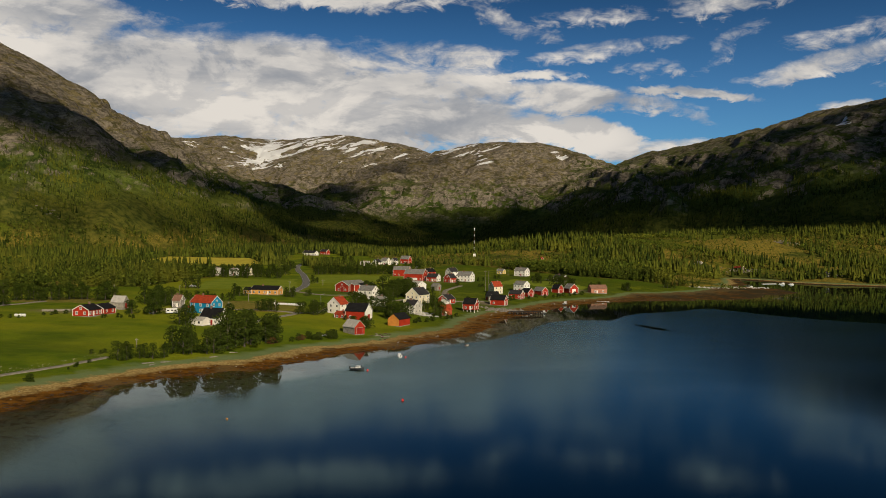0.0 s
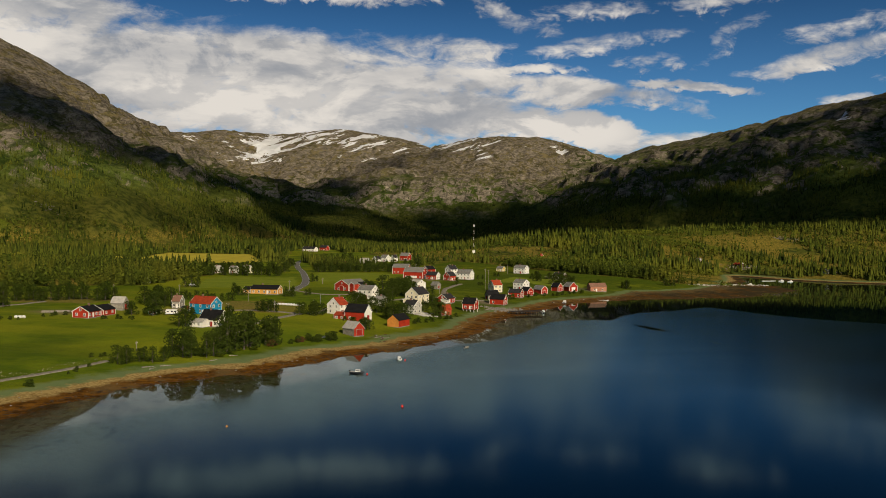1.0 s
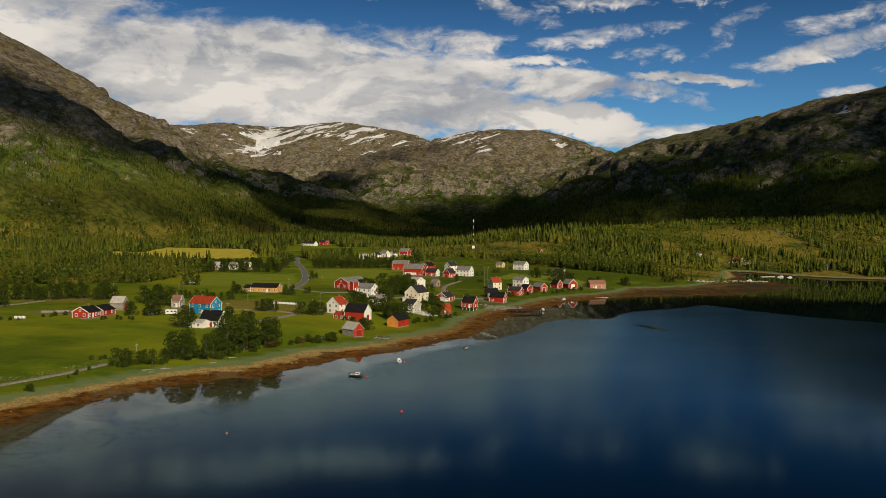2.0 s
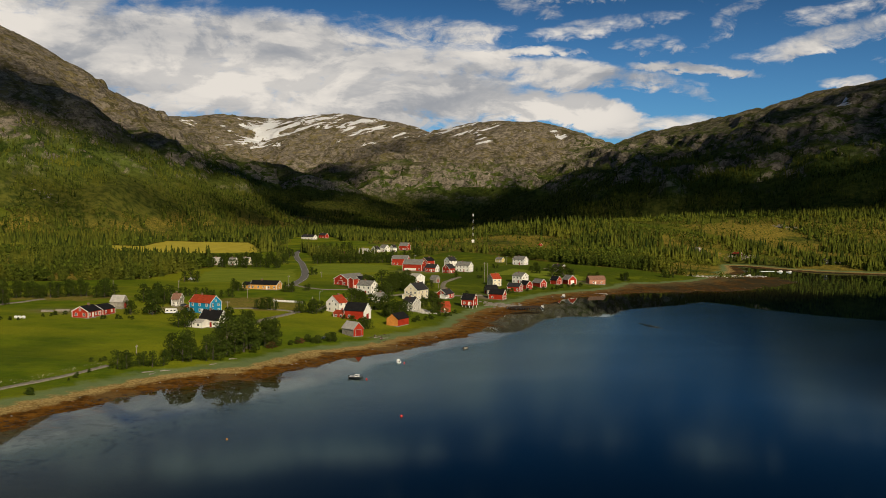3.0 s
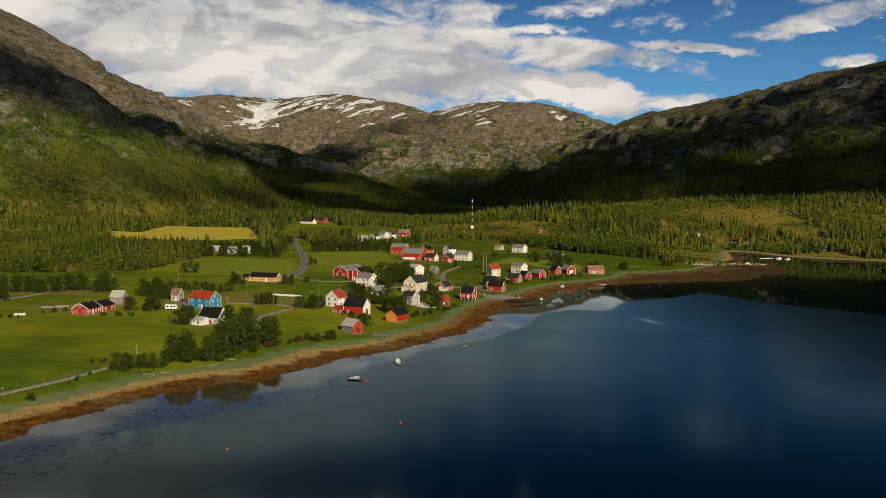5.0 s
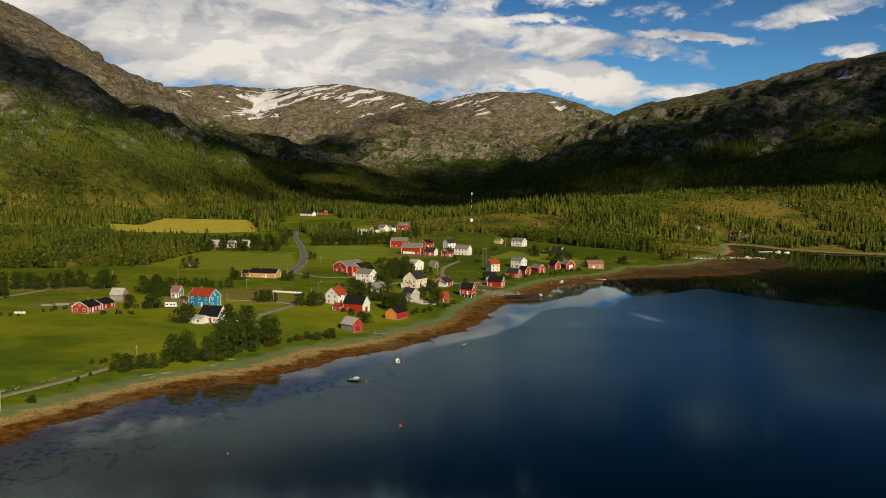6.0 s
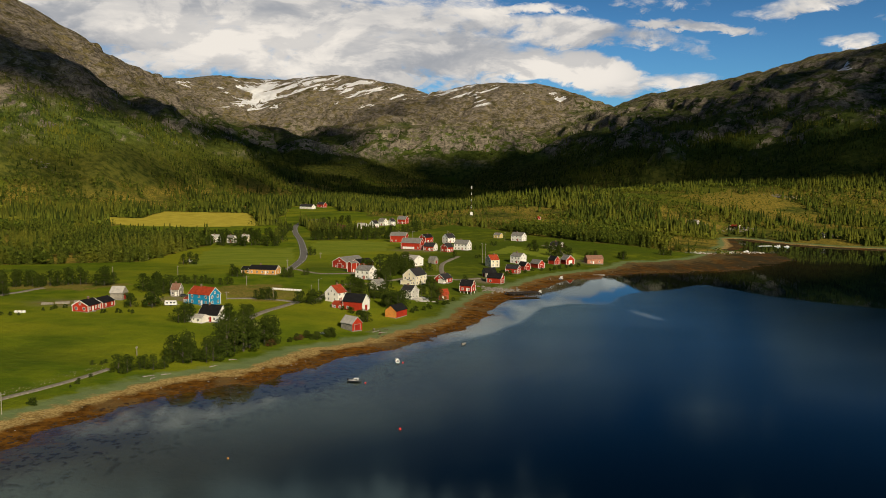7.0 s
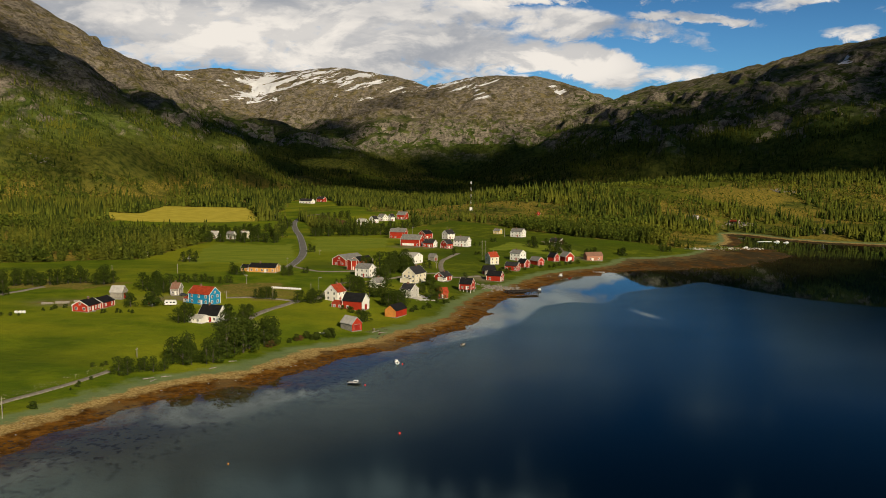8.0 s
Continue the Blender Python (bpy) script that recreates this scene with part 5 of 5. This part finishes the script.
def street_lamp(x, y, h):
    root = new("street_lamp")
    root.matrix_world = pose(x, y, ground_z(x, y), 0, 0, 20)
    piece("pole", *limb((0, 0, -1), (0, 0, h), 0.10, 0.07, 8), METAL, root)
    arm = piece("arm", *limb((0, 0, h - 0.05), (1.3, 0, h + 0.25), 0.05, 0.04), METAL, root)
    piece("lamp_head", *box(1.2, 1.9, -0.14, 0.14, h + 0.18, h + 0.34), METAL, arm)
    tagged(root, "slim grey street lamp with curved arm", "street lamp", "street lamps")


utility_pole(-172, 500, 6.1)
utility_pole(-139, 514, 5.5)
utility_pole(-92, 477, 5.3)
utility_pole(-92, 427, 4.2)
utility_pole(-70, 430, 5.9)
utility_pole(-79, 540, 7.7)
utility_pole(-116, 245, 6.3)
utility_pole(-100, 314, 3.6)
utility_pole(-3, 573, 8.1)
utility_pole(14, 576, 4.5)
utility_pole(48, 627, 14.6)
utility_pole(50, 625, 14.6)
utility_pole(81, 794, 8.2)
utility_pole(-17, 846, 4.9)
utility_pole(-3, 823, 5.8)
utility_pole(30, 830, 5.9)
utility_pole(-68, 624, 4.0)
utility_pole(-56, 469, 3.0)
street_lamp(-52, 468, 6.1)
street_lamp(-17, 829, 4.8)
street_lamp(-3, 818, 5.8)


def radio_mast(x, y, h):
    """A slender lattice mast."""
    root = new("radio_mast")
    root.matrix_world = pose(x, y, ground_z(x, y))
    n = 9
    for i in range(n):
        z0, z1 = h * i / n, h * (i + 1) / n
        w0, w1 = 0.62 - 0.3 * i / n, 0.62 - 0.3 * (i + 1) / n
        sticks = []
        for k in range(3):
            a, b = 2 * math.pi * k / 3, 2 * math.pi * (k + 1) / 3
            p = lambda w, q, z: (w * math.cos(q), w * math.sin(q), z)
            sticks += [limb(p(w0, a, z0), p(w1, a, z1), 0.06, 0.06, 5), limb(p(w0, a, z0), p(w1, b, z1), 0.03, 0.03, 4), limb(p(w1, a, z1), p(w1, b, z1), 0.03, 0.03, 4)]
        piece("mast_section", *joined(*sticks), WHITE if i % 2 == 0 else BROWN, root)
    for k in range(3):
        piece("antenna", *limb((0.6 * math.cos(2.1 * k), 0.6 * math.sin(2.1 * k), h - 3), (0.6 * math.cos(2.1 * k), 0.6 * math.sin(2.1 * k), h - 0.5), 0.22, 0.22, 8), WHITE, root)
    piece("equipment_cabin", *box(-1.6, 1.6, -4.2, -1.4, -1, 3.2), WHITE, root)
    tagged(root, "tall slender grey lattice radio mast in the wood", "mast")


radio_mast(65, 1033, 34)


# ---- boats, buoys and the quay ----
HULLWHITE = plain("white_gelcoat", (0.75, 0.75, 0.73), 0.3, 0.06, 1.0)
HULLDARK = plain("dark_hull_paint", (0.03, 0.035, 0.045), 0.35, 0.2, 1.0)
RUBBER = plain("black_rubber", (0.015, 0.015, 0.015), 0.7, 0.2, 0.5)
BUOYRED = plain("red_buoy_plastic", (0.75, 0.035, 0.03), 0.35, 0.08, 0.3)


def hull_shape(L, B, D):
    """An open hull, bow towards +x, keel below."""
    v, f, n = [], [], 9
    for i in range(n):
        u = i / (n - 1)
        w = B / 2 * (1 - max(0, (u - 0.45) / 0.55) ** 2.2) * (0.86 + 0.14 * min(1, u * 3))
        x, top = -L / 2 + L * u, D * (0.62 + 0.38 * u ** 2)
        w = max(w, 0.03)
        keel = -0.28 * D + 0.55 * D * max(0, (u - 0.7) / 0.3) ** 2
        v += [(x, -w, top), (x, -w * 0.8, 0.05 * D), (x, 0, keel), (x, w * 0.8, 0.05 * D), (x, w, top), (x, w * 0.85, top), (x, 0, 0.22 * D), (x, -w * 0.85, top)]
    for i in range(n - 1):
        o = 8 * i
        f += [(o + k, o + (k + 1) % 8, o + 8 + (k + 1) % 8, o + 8 + k) for k in range(8)]
    f += [tuple(range(7, -1, -1)), tuple(8 * (n - 1) + k for k in range(8))]
    return v, f


def boat(label, x, y, z, rot, L, B, D, hull, cabin=0, motor=True, roll=0, turned=0):
    root = new("boat")
    root.matrix_world = pose(x, y, z, turned + roll, 0, rot)
    piece("hull", *hull_shape(L, B, D), hull, root)
    piece("gunwale", *joined(box(-L * 0.48, L * 0.12, -B * 0.46, -B * 0.39, D * 0.63, D * 0.74), box(-L * 0.48, L * 0.12, B * 0.39, B * 0.46, D * 0.63, D * 0.74)), HULLWHITE, root)
    if cabin:
        c = piece("cabin", *prism([(-B * 0.34, D * 0.6), (B * 0.34, D * 0.6), (B * 0.27, D * 0.6 + cabin), (-B * 0.27, D * 0.6 + cabin)], -L * 0.08, L * 0.26), HULLWHITE, root)
        piece("windscreen", *prism([(-B * 0.27, D * 0.6 + cabin * 0.5), (B * 0.27, D * 0.6 + cabin * 0.5), (B * 0.22, D * 0.6 + cabin * 0.9), (-B * 0.22, D * 0.6 + cabin * 0.9)], L * 0.262, L * 0.275), GLASS, c)
        for s in (-1, 1):
            piece("side_window", *box(-L * 0.04, L * 0.2, s * B * 0.325 - 0.015, s * B * 0.325 + 0.015, D * 0.6 + cabin * 0.45, D * 0.6 + cabin * 0.8), GLASS, c)
    else:
        for u in (-0.2, 0.1):
            piece("thwart", *box(L * u - 0.14, L * u + 0.14, -B * 0.36, B * 0.36, D * 0.42, D * 0.47), POLEWOOD, root)
    if motor:
        mo = piece("outboard_motor", *box(-L / 2 - 0.38, -L / 2 - 0.02, -0.18, 0.18, D * 0.5, D * 0.5 + 0.55), RUBBER, root)
        piece("motor_leg", *box(-L / 2 - 0.26, -L / 2 - 0.12, -0.06, 0.06, -0.4, D * 0.5), METAL, mo)
    return tagged(root, label, "boat", "boats")


def buoy(label, x, y, r, mat):
    root = new("buoy")
    root.matrix_world = pose(x, y, 0)
    bm = bmesh.new()
    bmesh.ops.create_icosphere(bm, subdivisions=3, radius=r)
    for q in bm.verts:
        q.co.z = q.co.z * (1.25 if q.co.z > 0 else 0.9) + r * 0.35
    part("float", bm, mat, root)
    piece("eye", *limb((0, 0, 1.5 * r), (0, 0, 1.95 * r), 0.14 * r, 0.10 * r), RUBBER, root)
    tagged(root, label, "buoy", "mooring buoys")


boat("small cabin cruiser with dark hull at its mooring", -20.2, 291.0, 0, -14, 4.7, 1.8, 0.8, HULLDARK, 0.75)
boat("white motorboat with small cabin at its mooring", -6.8, 322.5, 0, 100, 4.0, 1.7, 0.75, HULLWHITE, 0.65)
boat("small open wooden boat at its mooring", 19.9, 355.8, 0, 60, 3.4, 1.4, 0.6, POLEWOOD, 0)
boat("white motorboat in the far cove", 362.6, 866.0, 0, 10, 6.5, 2.3, 1.0, HULLWHITE, 1.1)
boat("white motorboat in the far cove", 369.7, 861.0, 0, 5, 5.5, 2.1, 0.9, HULLWHITE, 0.9)
boat("pale motorboat drawn up on the gravel spit", 304, 795, 0.5, 25, 6.0, 2.2, 1.0, HULLWHITE, 0.9)
boat("white boat beside the boathouses", 112.4, 606.0, 0, 4, 6.5, 2.1, 0.9, HULLWHITE, 0)
boat("black boat moored below the boathouses", 97.5, 581.0, 0, 70, 7.0, 2.6, 1.3, HULLDARK, 1.3)
boat("black boat moored below the boathouses", 89.0, 579.0, 0, 85, 6.0, 2.3, 1.1, HULLDARK, 0)
boat("dark work boat tied to the quay", 73.5, 512.5, 0, 75, 6.5, 2.4, 1.1, HULLDARK, 0.9)
boat("upturned white boat on the shore grass", -38.3, 364.8, 3.4, 30, 4.6, 1.7, 0.7, HULLWHITE, 0, False, 0, 180)
boat("upturned grey boat on the shore grass", -35.6, 366.4, 3.3, 65, 4.2, 1.6, 0.7, GREYWOOD, 0, False, 0, 180)
buoy("large red mooring buoy on calm water", -4.1, 235.3, 0.34, BUOYRED)
buoy("small orange buoy on calm water", -45.7, 210.9, 0.22, ORANGE)
buoy("red mooring buoy beside the cruiser", -16.6, 288.5, 0.3, BUOYRED)
buoy("red mooring buoy beside the motorboat", -4.6, 320.0, 0.3, BUOYRED)


def quay(x, y, rot):
    """A tarred timber quay on posts, its deck planked."""
    root = new("quay")
    root.matrix_world = pose(x, y, 0, 0, 0, rot)
    L, B, H = 19.0, 6.0, 1.9
    for i in range(38):
        u = -L / 2 + (i + 0.5) * L / 38
        shared("plank", ("quay", "plank"), lambda: box(-0.23, 0.23, -B / 2, B / 2, 0, 0.08), DARKWOOD, root, pose(u, 0, H))
    for s in (-1, 0, 1):
        piece("beam", *box(-L / 2, L / 2, s * (B / 2 - 0.3) - 0.13, s * (B / 2 - 0.3) + 0.13, H - 0.32, H - 0.004), DARKWOOD, root)
        for i in range(7):
            u = -L / 2 + 0.4 + i * (L - 0.8) / 6
            shared("post", ("quay", "post"), lambda: limb((0, 0, -3), (0, 0, H - 0.1), 0.17, 0.15, 8), DARKWOOD, root, pose(u, s * (B / 2 - 0.3), 0))
    for i in range(6):
        shared("tyre_fender", ("quay", "tyre"), lambda: limb((0, -0.12, 0), (0, 0.12, 0), 0.42, 0.42, 12), RUBBER, root, pose(-L / 2 + 2 + i * 3, -B / 2 - 0.14, 1.0))
    tagged(root, "dark tarred timber quay standing on posts", "quay")


def pontoon(label, x, y, rot, L, B):
    root = new("pontoon")
    root.matrix_world = pose(x, y, 0, 0, 0, rot)
    n = int(L / 0.5)
    for i in range(n):
        u = -L / 2 + (i + 0.5) * L / n
        shared("plank", ("pontoon", B), lambda: box(-0.22, 0.22, -B / 2, B / 2, 0.42, 0.49), GREYWOOD, root, pose(u, 0, 0))
    for s in (-1, 1):
        piece("float", *box(-L / 2, L / 2, s * B * 0.3 - 0.3, s * B * 0.3 + 0.3, -0.3, 0.416), HULLWHITE, root)
    tagged(root, label, "pontoon", "floating pontoons")


quay(62.0, 503.0, 18)
pontoon("weathered floating pontoon beside the boathouses", 106, 600, 12, 15, 2.2)
pontoon("weathered floating pontoon beside the boathouses", 128, 607, 3, 9, 2.0)
pontoon("pale floating pontoon in the cove", 352, 872, 15, 16, 2.4)


# ---- loose things on the farms ----
def caravan(x, y, rot):
    root = new("caravan")
    root.matrix_world = pose(x, y, ground_z(x, y), 0, 0, rot)
    prof = [(-2.6, 0.55), (2.6, 0.55), (2.8, 1.1), (2.3, 2.55), (-2.5, 2.6), (-2.75, 1.4)]
    v, f = prism(prof, -1.1, 1.1)
    piece("body", [(b, a, c) for a, b, c in v], [q[::-1] for q in f], HULLWHITE, root)
    for wx in (-1.6, 0.2, 1.6):
        piece("window", *box(wx - 0.45, wx + 0.45, -1.13, -1.102, 1.35, 1.95), GLASS, root)
    for s in (-1, 1):
        piece("wheel", *limb((0.1, s * 0.85, 0.33), (0.1, s * 1.05, 0.33), 0.33, 0.33, 14), RUBBER, root)
    piece("drawbar", *box(2.7, 4.0, -0.06, 0.06, 0.5, 0.6), METAL, root)
    tagged(root, "white caravan parked on the farmyard", "caravan")


def car(label, x, y, rot, paint):
    root = new("car")
    root.matrix_world = pose(x, y, ground_z(x, y), 0, 0, rot)
    def side(p, w):
        v, f = prism(p, -w, w)
        return [(b, a, c) for a, b, c in v], [q[::-1] for q in f]
    piece("body", *side([(-2.1, 0.3), (2.1, 0.3), (2.2, 0.7), (1.2, 0.92), (-2.0, 0.98), (-2.2, 0.7)], 0.87), paint, root)
    piece("cabin", *side([(-1.9, 0.96), (1.1, 0.9), (0.4, 1.42), (-1.5, 1.45)], 0.74), GLASS, root)
    piece("roof", *side([(-1.5, 1.44), (0.4, 1.42), (0.3, 1.49), (-1.4, 1.51)], 0.72), paint, root)
    for wx in (-1.3, 1.3):
        for s in (-1, 1):
            piece("wheel", *limb((wx, s * 0.72, 0.31), (wx, s * 0.9, 0.31), 0.31, 0.31, 14), RUBBER, root)
    tagged(root, label, "car", "parked cars")


def bale(label, x, y, rot, mat):
    root = new("hay_bale")
    root.matrix_world = pose(x, y, ground_z(x, y), 0, 0, rot)
    bm = bmesh.new()
    bmesh.ops.create_cone(bm, cap_ends=True, segments=18, radius1=0.62, radius2=0.62, depth=1.2, matrix=pose(0, 0, 0.6, 90, 0, 0))
    bmesh.ops.bevel(bm, geom=[e for e in bm.edges if e.calc_length() < 0.3], offset=0.1, segments=2, affect="EDGES")
    part("wrap", bm, mat, root)
    tagged(root, label, "hay bale", "wrapped hay bales")


def wood_stack(label, x, y, rot, n, L):
    root = new("timber_stack")
    root.matrix_world = pose(x, y, ground_z(x, y), 0, 0, rot)
    for r in range(3):
        for i in range(n - r):
            yy = (i - (n - r) / 2) * 0.34
            shared("log", ("log", L), lambda: limb((-L / 2, 0, 0), (L / 2, 0, 0), 0.17, 0.15, 8), POLEWOOD, root, pose(((i * 7 + r) % 5) * 0.06, yy, 0.17 + r * 0.29))
    tagged(root, label, "timber stack", "timber stacks")


def driftwood(x, y, rot, L):
    """A bleached log with two broken branch stubs, lying on the bank."""
    root = new("driftwood")
    root.matrix_world = pose(x, y, ground_z(x, y) + 0.12, 0, 2, rot)
    piece("log", *limb((-L / 2, 0, 0), (L / 2, 0.1, 0.05), 0.20, 0.11, 8), GREYWOOD, root)
    for u, s in ((-0.15, 1), (0.22, -1)):
        piece("branch_stub", *limb((L * u, 0, 0.05), (L * u + 0.4, 0.7 * s, 0.25), 0.08, 0.04, 6), GREYWOOD, root)
    tagged(root, "bleached driftwood log on the beach bank", "driftwood", "driftwood on the bank")


for _x, _y, _t, _l in ((-89, 291, 40, 4.0), (-87, 289, 75, 3.0), (-84, 294, 30, 3.4), (-71, 306, 55, 3.6), (-66, 315, 20, 3.0), (-17, 375, 60, 5.0), (-14, 374, 35, 4.2), (-18, 379, 100, 4.0)):
    driftwood(_x, _y, _t, _l)
caravan(-113.5, 406.9, 8)
car("dark blue car parked beside the house", -114.1, 433.0, 20, HULLDARK)
car("black car parked beside the house", -110.3, 434.4, 35, TAR)
car("white van parked on the meadow edge", -151.4, 592.4, 10, HULLWHITE)
car("small white car on the yard", -79.2, 378.2, 30, HULLWHITE)
for i in range(11):
    bale("white plastic-wrapped hay bale in a row", -75.5 + 14.6 * i / 10, 463.8 - 2.0 * i / 10, 84, HULLWHITE)
for i in range(3):
    bale("white plastic-wrapped hay bale on the field", -171.0 + 1.5 * i, 377.5 + 0.3 * i, 80, HULLWHITE)
wood_stack("stack of weathered logs on the farmyard", -162.9, 406.1, 10, 7, 6.0)
wood_stack("stack of weathered logs on the farmyard", -157.0, 411.2, 20, 6, 5.0)
wood_stack("stack of weathered logs on the farmyard", -168.0, 402.0, 5, 5, 5.0)


# ---- stones and weed on the shore ----
def boulders(name, label, spots, lo, hi, mat, seed, flat=0.6):
    """Many uneven stones in one object."""
    rng = np.random.default_rng(seed)
    base = []
    for i in range(6):
        a = 2 * math.pi * i / 6
        base += [(math.cos(a), math.sin(a), -0.2), (0.75 * math.cos(a + 0.5), 0.75 * math.sin(a + 0.5), 0.55)]
    base += [(0, 0, 0.95)]
    tri = []
    for i in range(6):
        j = (i + 1) % 6
        tri += [(2 * i, 2 * j, 2 * i + 1), (2 * j, 2 * j + 1, 2 * i + 1), (2 * i + 1, 2 * j + 1, 12)]
    k = len(spots)
    size = lo * (hi / lo) ** (rng.random(k) ** 1.8)
    shape = np.array(base)[None] * (1 + 0.28 * rng.uniform(-1, 1, (k, 13, 3))) * size[:, None, None] * np.array([1.2, 1, flat])
    z = height(spots[:, 0], spots[:, 1])
    v = shape + np.stack([spots[:, 0], spots[:, 1], z], -1)[:, None]
    f = (np.array(tri)[None] + (np.arange(k) * 13)[:, None, None]).reshape(-1, 3)
    me = mesh_from(name, v.reshape(-1, 3).tolist(), f.tolist(), mat)
    return tagged(new(name, me), label, "stones", kind="stuff")


def on_shore(count, lo, hi, seed, first=3, last=22):
    """Spots at the given distances inland from the water's edge."""
    rng = np.random.default_rng(seed)
    line = smooth_line(SHORE[first:last], 30)
    i = rng.integers(0, len(line), count)
    p = line[i] + rng.normal(0, 9, (count, 2))
    d = inland(p[:, 0], p[:, 1])
    return p[(d > lo) & (d < hi)]


ROCK = plain("shore_rock", (0.22, 0.20, 0.17), 0.9, 0.3, 0.7)
WEED = plain("bladder_weed", (0.055, 0.030, 0.010), 0.6, 0.4, 0.8)
RUSTWEED = plain("rusty_weed", (0.17, 0.075, 0.020), 0.7, 0.4, 0.8)
boulders("shore_stones", "scattered grey stones along the beach", on_shore(1100, 6, 17, 5), 0.08, 0.40, STONE, 6)
boulders("seaweed", "dark brown seaweed clumps at the waterline", on_shore(9000, -24, 5, 7), 0.15, 0.8, WEED, 8, 0.22)
boulders("seaweed", "rusty orange seaweed drying on the beach", on_shore(3000, -2, 9, 9), 0.12, 0.45, RUSTWEED, 10, 0.2)
_r = np.random.default_rng(4)
_q = np.array([50.0, 517.0]) + _r.normal(0, 1, (260, 2)) * np.array([6.5, 5.0])
boulders("rock_fill", "pale boulders heaped behind the quay", _q, 0.3, 1.2, ROCK, 12, 0.8)
_q = np.array([2.0, 463.0]) + _r.normal(0, 1, (90, 2)) * np.array([3.0, 4.0])
boulders("rock_fill", "pale rocks below the grey house", _q, 0.3, 1.1, SHEET, 13, 0.8)
_q = np.array([-16.0, 377.0]) + _r.normal(0, 1, (45, 2)) * np.array([2.5, 4.0])
boulders("rock_fill", "dark driftwood and rocks beside the boathouse", _q, 0.15, 0.6, BROWN, 14, 0.5)

_f = _r.random(170)
_q = np.stack([244 + 72 * _f + _r.normal(0, 3, 170), 769 + 20 * _f + _r.normal(0, 4, 170)], -1)
boulders("spit_stones", "pale stones heaped along the gravel spit", _q, 0.25, 1.2, SHEET, 16, 0.7)
for _x, _y, _n, _w in ((545, 1275, 60, 16), (372, 1008, 60, 11), (330, 1022, 24, 8), (-560, 1330, 30, 14), (452, 926, 40, 10)):
    _q = np.array([_x, _y]) + _r.normal(0, 1, (_n, 2)) * np.array([_w, 0.6 * _w])
    boulders("bare_rock", "pale bare rock showing through the heath", _q, 0.8, 3.6, ROCK, 17 + _n, 0.45)


# ---- wild flowers beside the shore track ----
_r = np.random.default_rng(8)
_f = _r.random(180)
_q = np.stack([-123 + 17 * _f + _r.normal(0, 1.6, 180), 262 + 38 * _f + _r.normal(0, 2.2, 180)], -1)
tagged(boulders("cow_parsley", "white cow parsley beside the shore track", _q, 0.03, 0.10, CREAM, 15, 1.4), category="wild flowers")

# ---- broken clouds out of view towards the sun, added to shade the slopes ----
CLOUD, _n, _b = material("cloud_white")
_n.put(_b, "Base Color", (0.8, 0.8, 0.8, 1)), _n.put(_b, "Roughness", 1.0)


_bm = bmesh.new()
bmesh.ops.create_icosphere(_bm, subdivisions=1, radius=1.0)
PUFF = ([q.co.copy() for q in _bm.verts], [[q.index for q in f.verts] for f in _bm.faces])
_bm.free()


def cloud(gx, gy, gz, rx, ry, fill, seed):
    """A high broken cloud, out of view, put between the sun and a stretch of ground."""
    rng = random.Random(seed)
    root = Vector((gx, gy, gz)) + SUN_WAY * ((3600 - gz) / SUN_WAY.z)
    verts, faces, size = [], [], 34.0
    for i in range(int(fill * 1.75 * rx * ry / (size * size * 1.6))):
        a, r = rng.uniform(0, 2 * math.pi), rng.random() ** 0.60 * 1.15
        s = size * rng.uniform(0.6, 1.4)
        o = len(verts)
        mid = Vector((rx * r * math.cos(a), ry * r * math.sin(a), rng.uniform(0, 1.2) * s))
        for q in PUFF[0]:
            q = mid + Vector((q.x * s * 1.5, q.y * s * 1.2, q.z * s * 0.7))
            verts.append(q + Vector((noise.noise(q * 0.012), noise.noise(q * 0.015 + Vector((9, 9, 9))), 0)) * 22)
        faces += [tuple(o + k for k in f) for f in PUFF[1]]
    me = mesh_from("cloud", verts, faces, CLOUD, True)
    ob = new("cloud", me)
    ob.location = root
    tagged(ob, "unseen white broken cloud high towards the sun, shading the slopes", "cloud", kind="structure")


# where the shade lies: x, y, height, half widths, thickness
for _i, _c in enumerate([(-60, 2350, 40, 330, 560, 1.0), (250, 2150, 60, 340, 560, 0.8), (620, 1850, 80, 380, 330, 0.65), (1000, 1600, 90, 360, 300, 0.6),
                         (1400, 1350, 100, 400, 350, 0.6), (820, 1520, 70, 330, 220, 0.6), (1180, 1330, 70, 320, 230, 0.6),
                         (820, 2200, 200, 300, 340, 0.6), (1150, 1850, 220, 300, 360, 0.6), (560, 2600, 130, 280, 360, 0.55),
                         (-700, 1560, 250, 100, 150, 0.8), (-840, 1520, 335, 120, 190, 0.75), (-630, 1780, 210, 110, 190, 0.8), (-545, 1850, 175, 100, 230, 0.8),
                         (-470, 2080, 140, 110, 280, 0.8), (-430, 2480, 140, 130, 320, 0.8), (-390, 2900, 130, 170, 350, 0.7),
                         (-520, 1320, 60, 110, 45, 0.55), (-400, 1500, 50, 110, 60, 0.6), (-300, 1665, 35, 90, 80, 0.8),
                         (60, 2860, 110, 400, 230, 0.75), (340, 2830, 110, 260, 260, 0.8), (-420, 3150, 190, 200, 260, 0.6), (-150, 3850, 320, 170, 230, 0.4)]):
    cloud(*_c, 100 + _i)
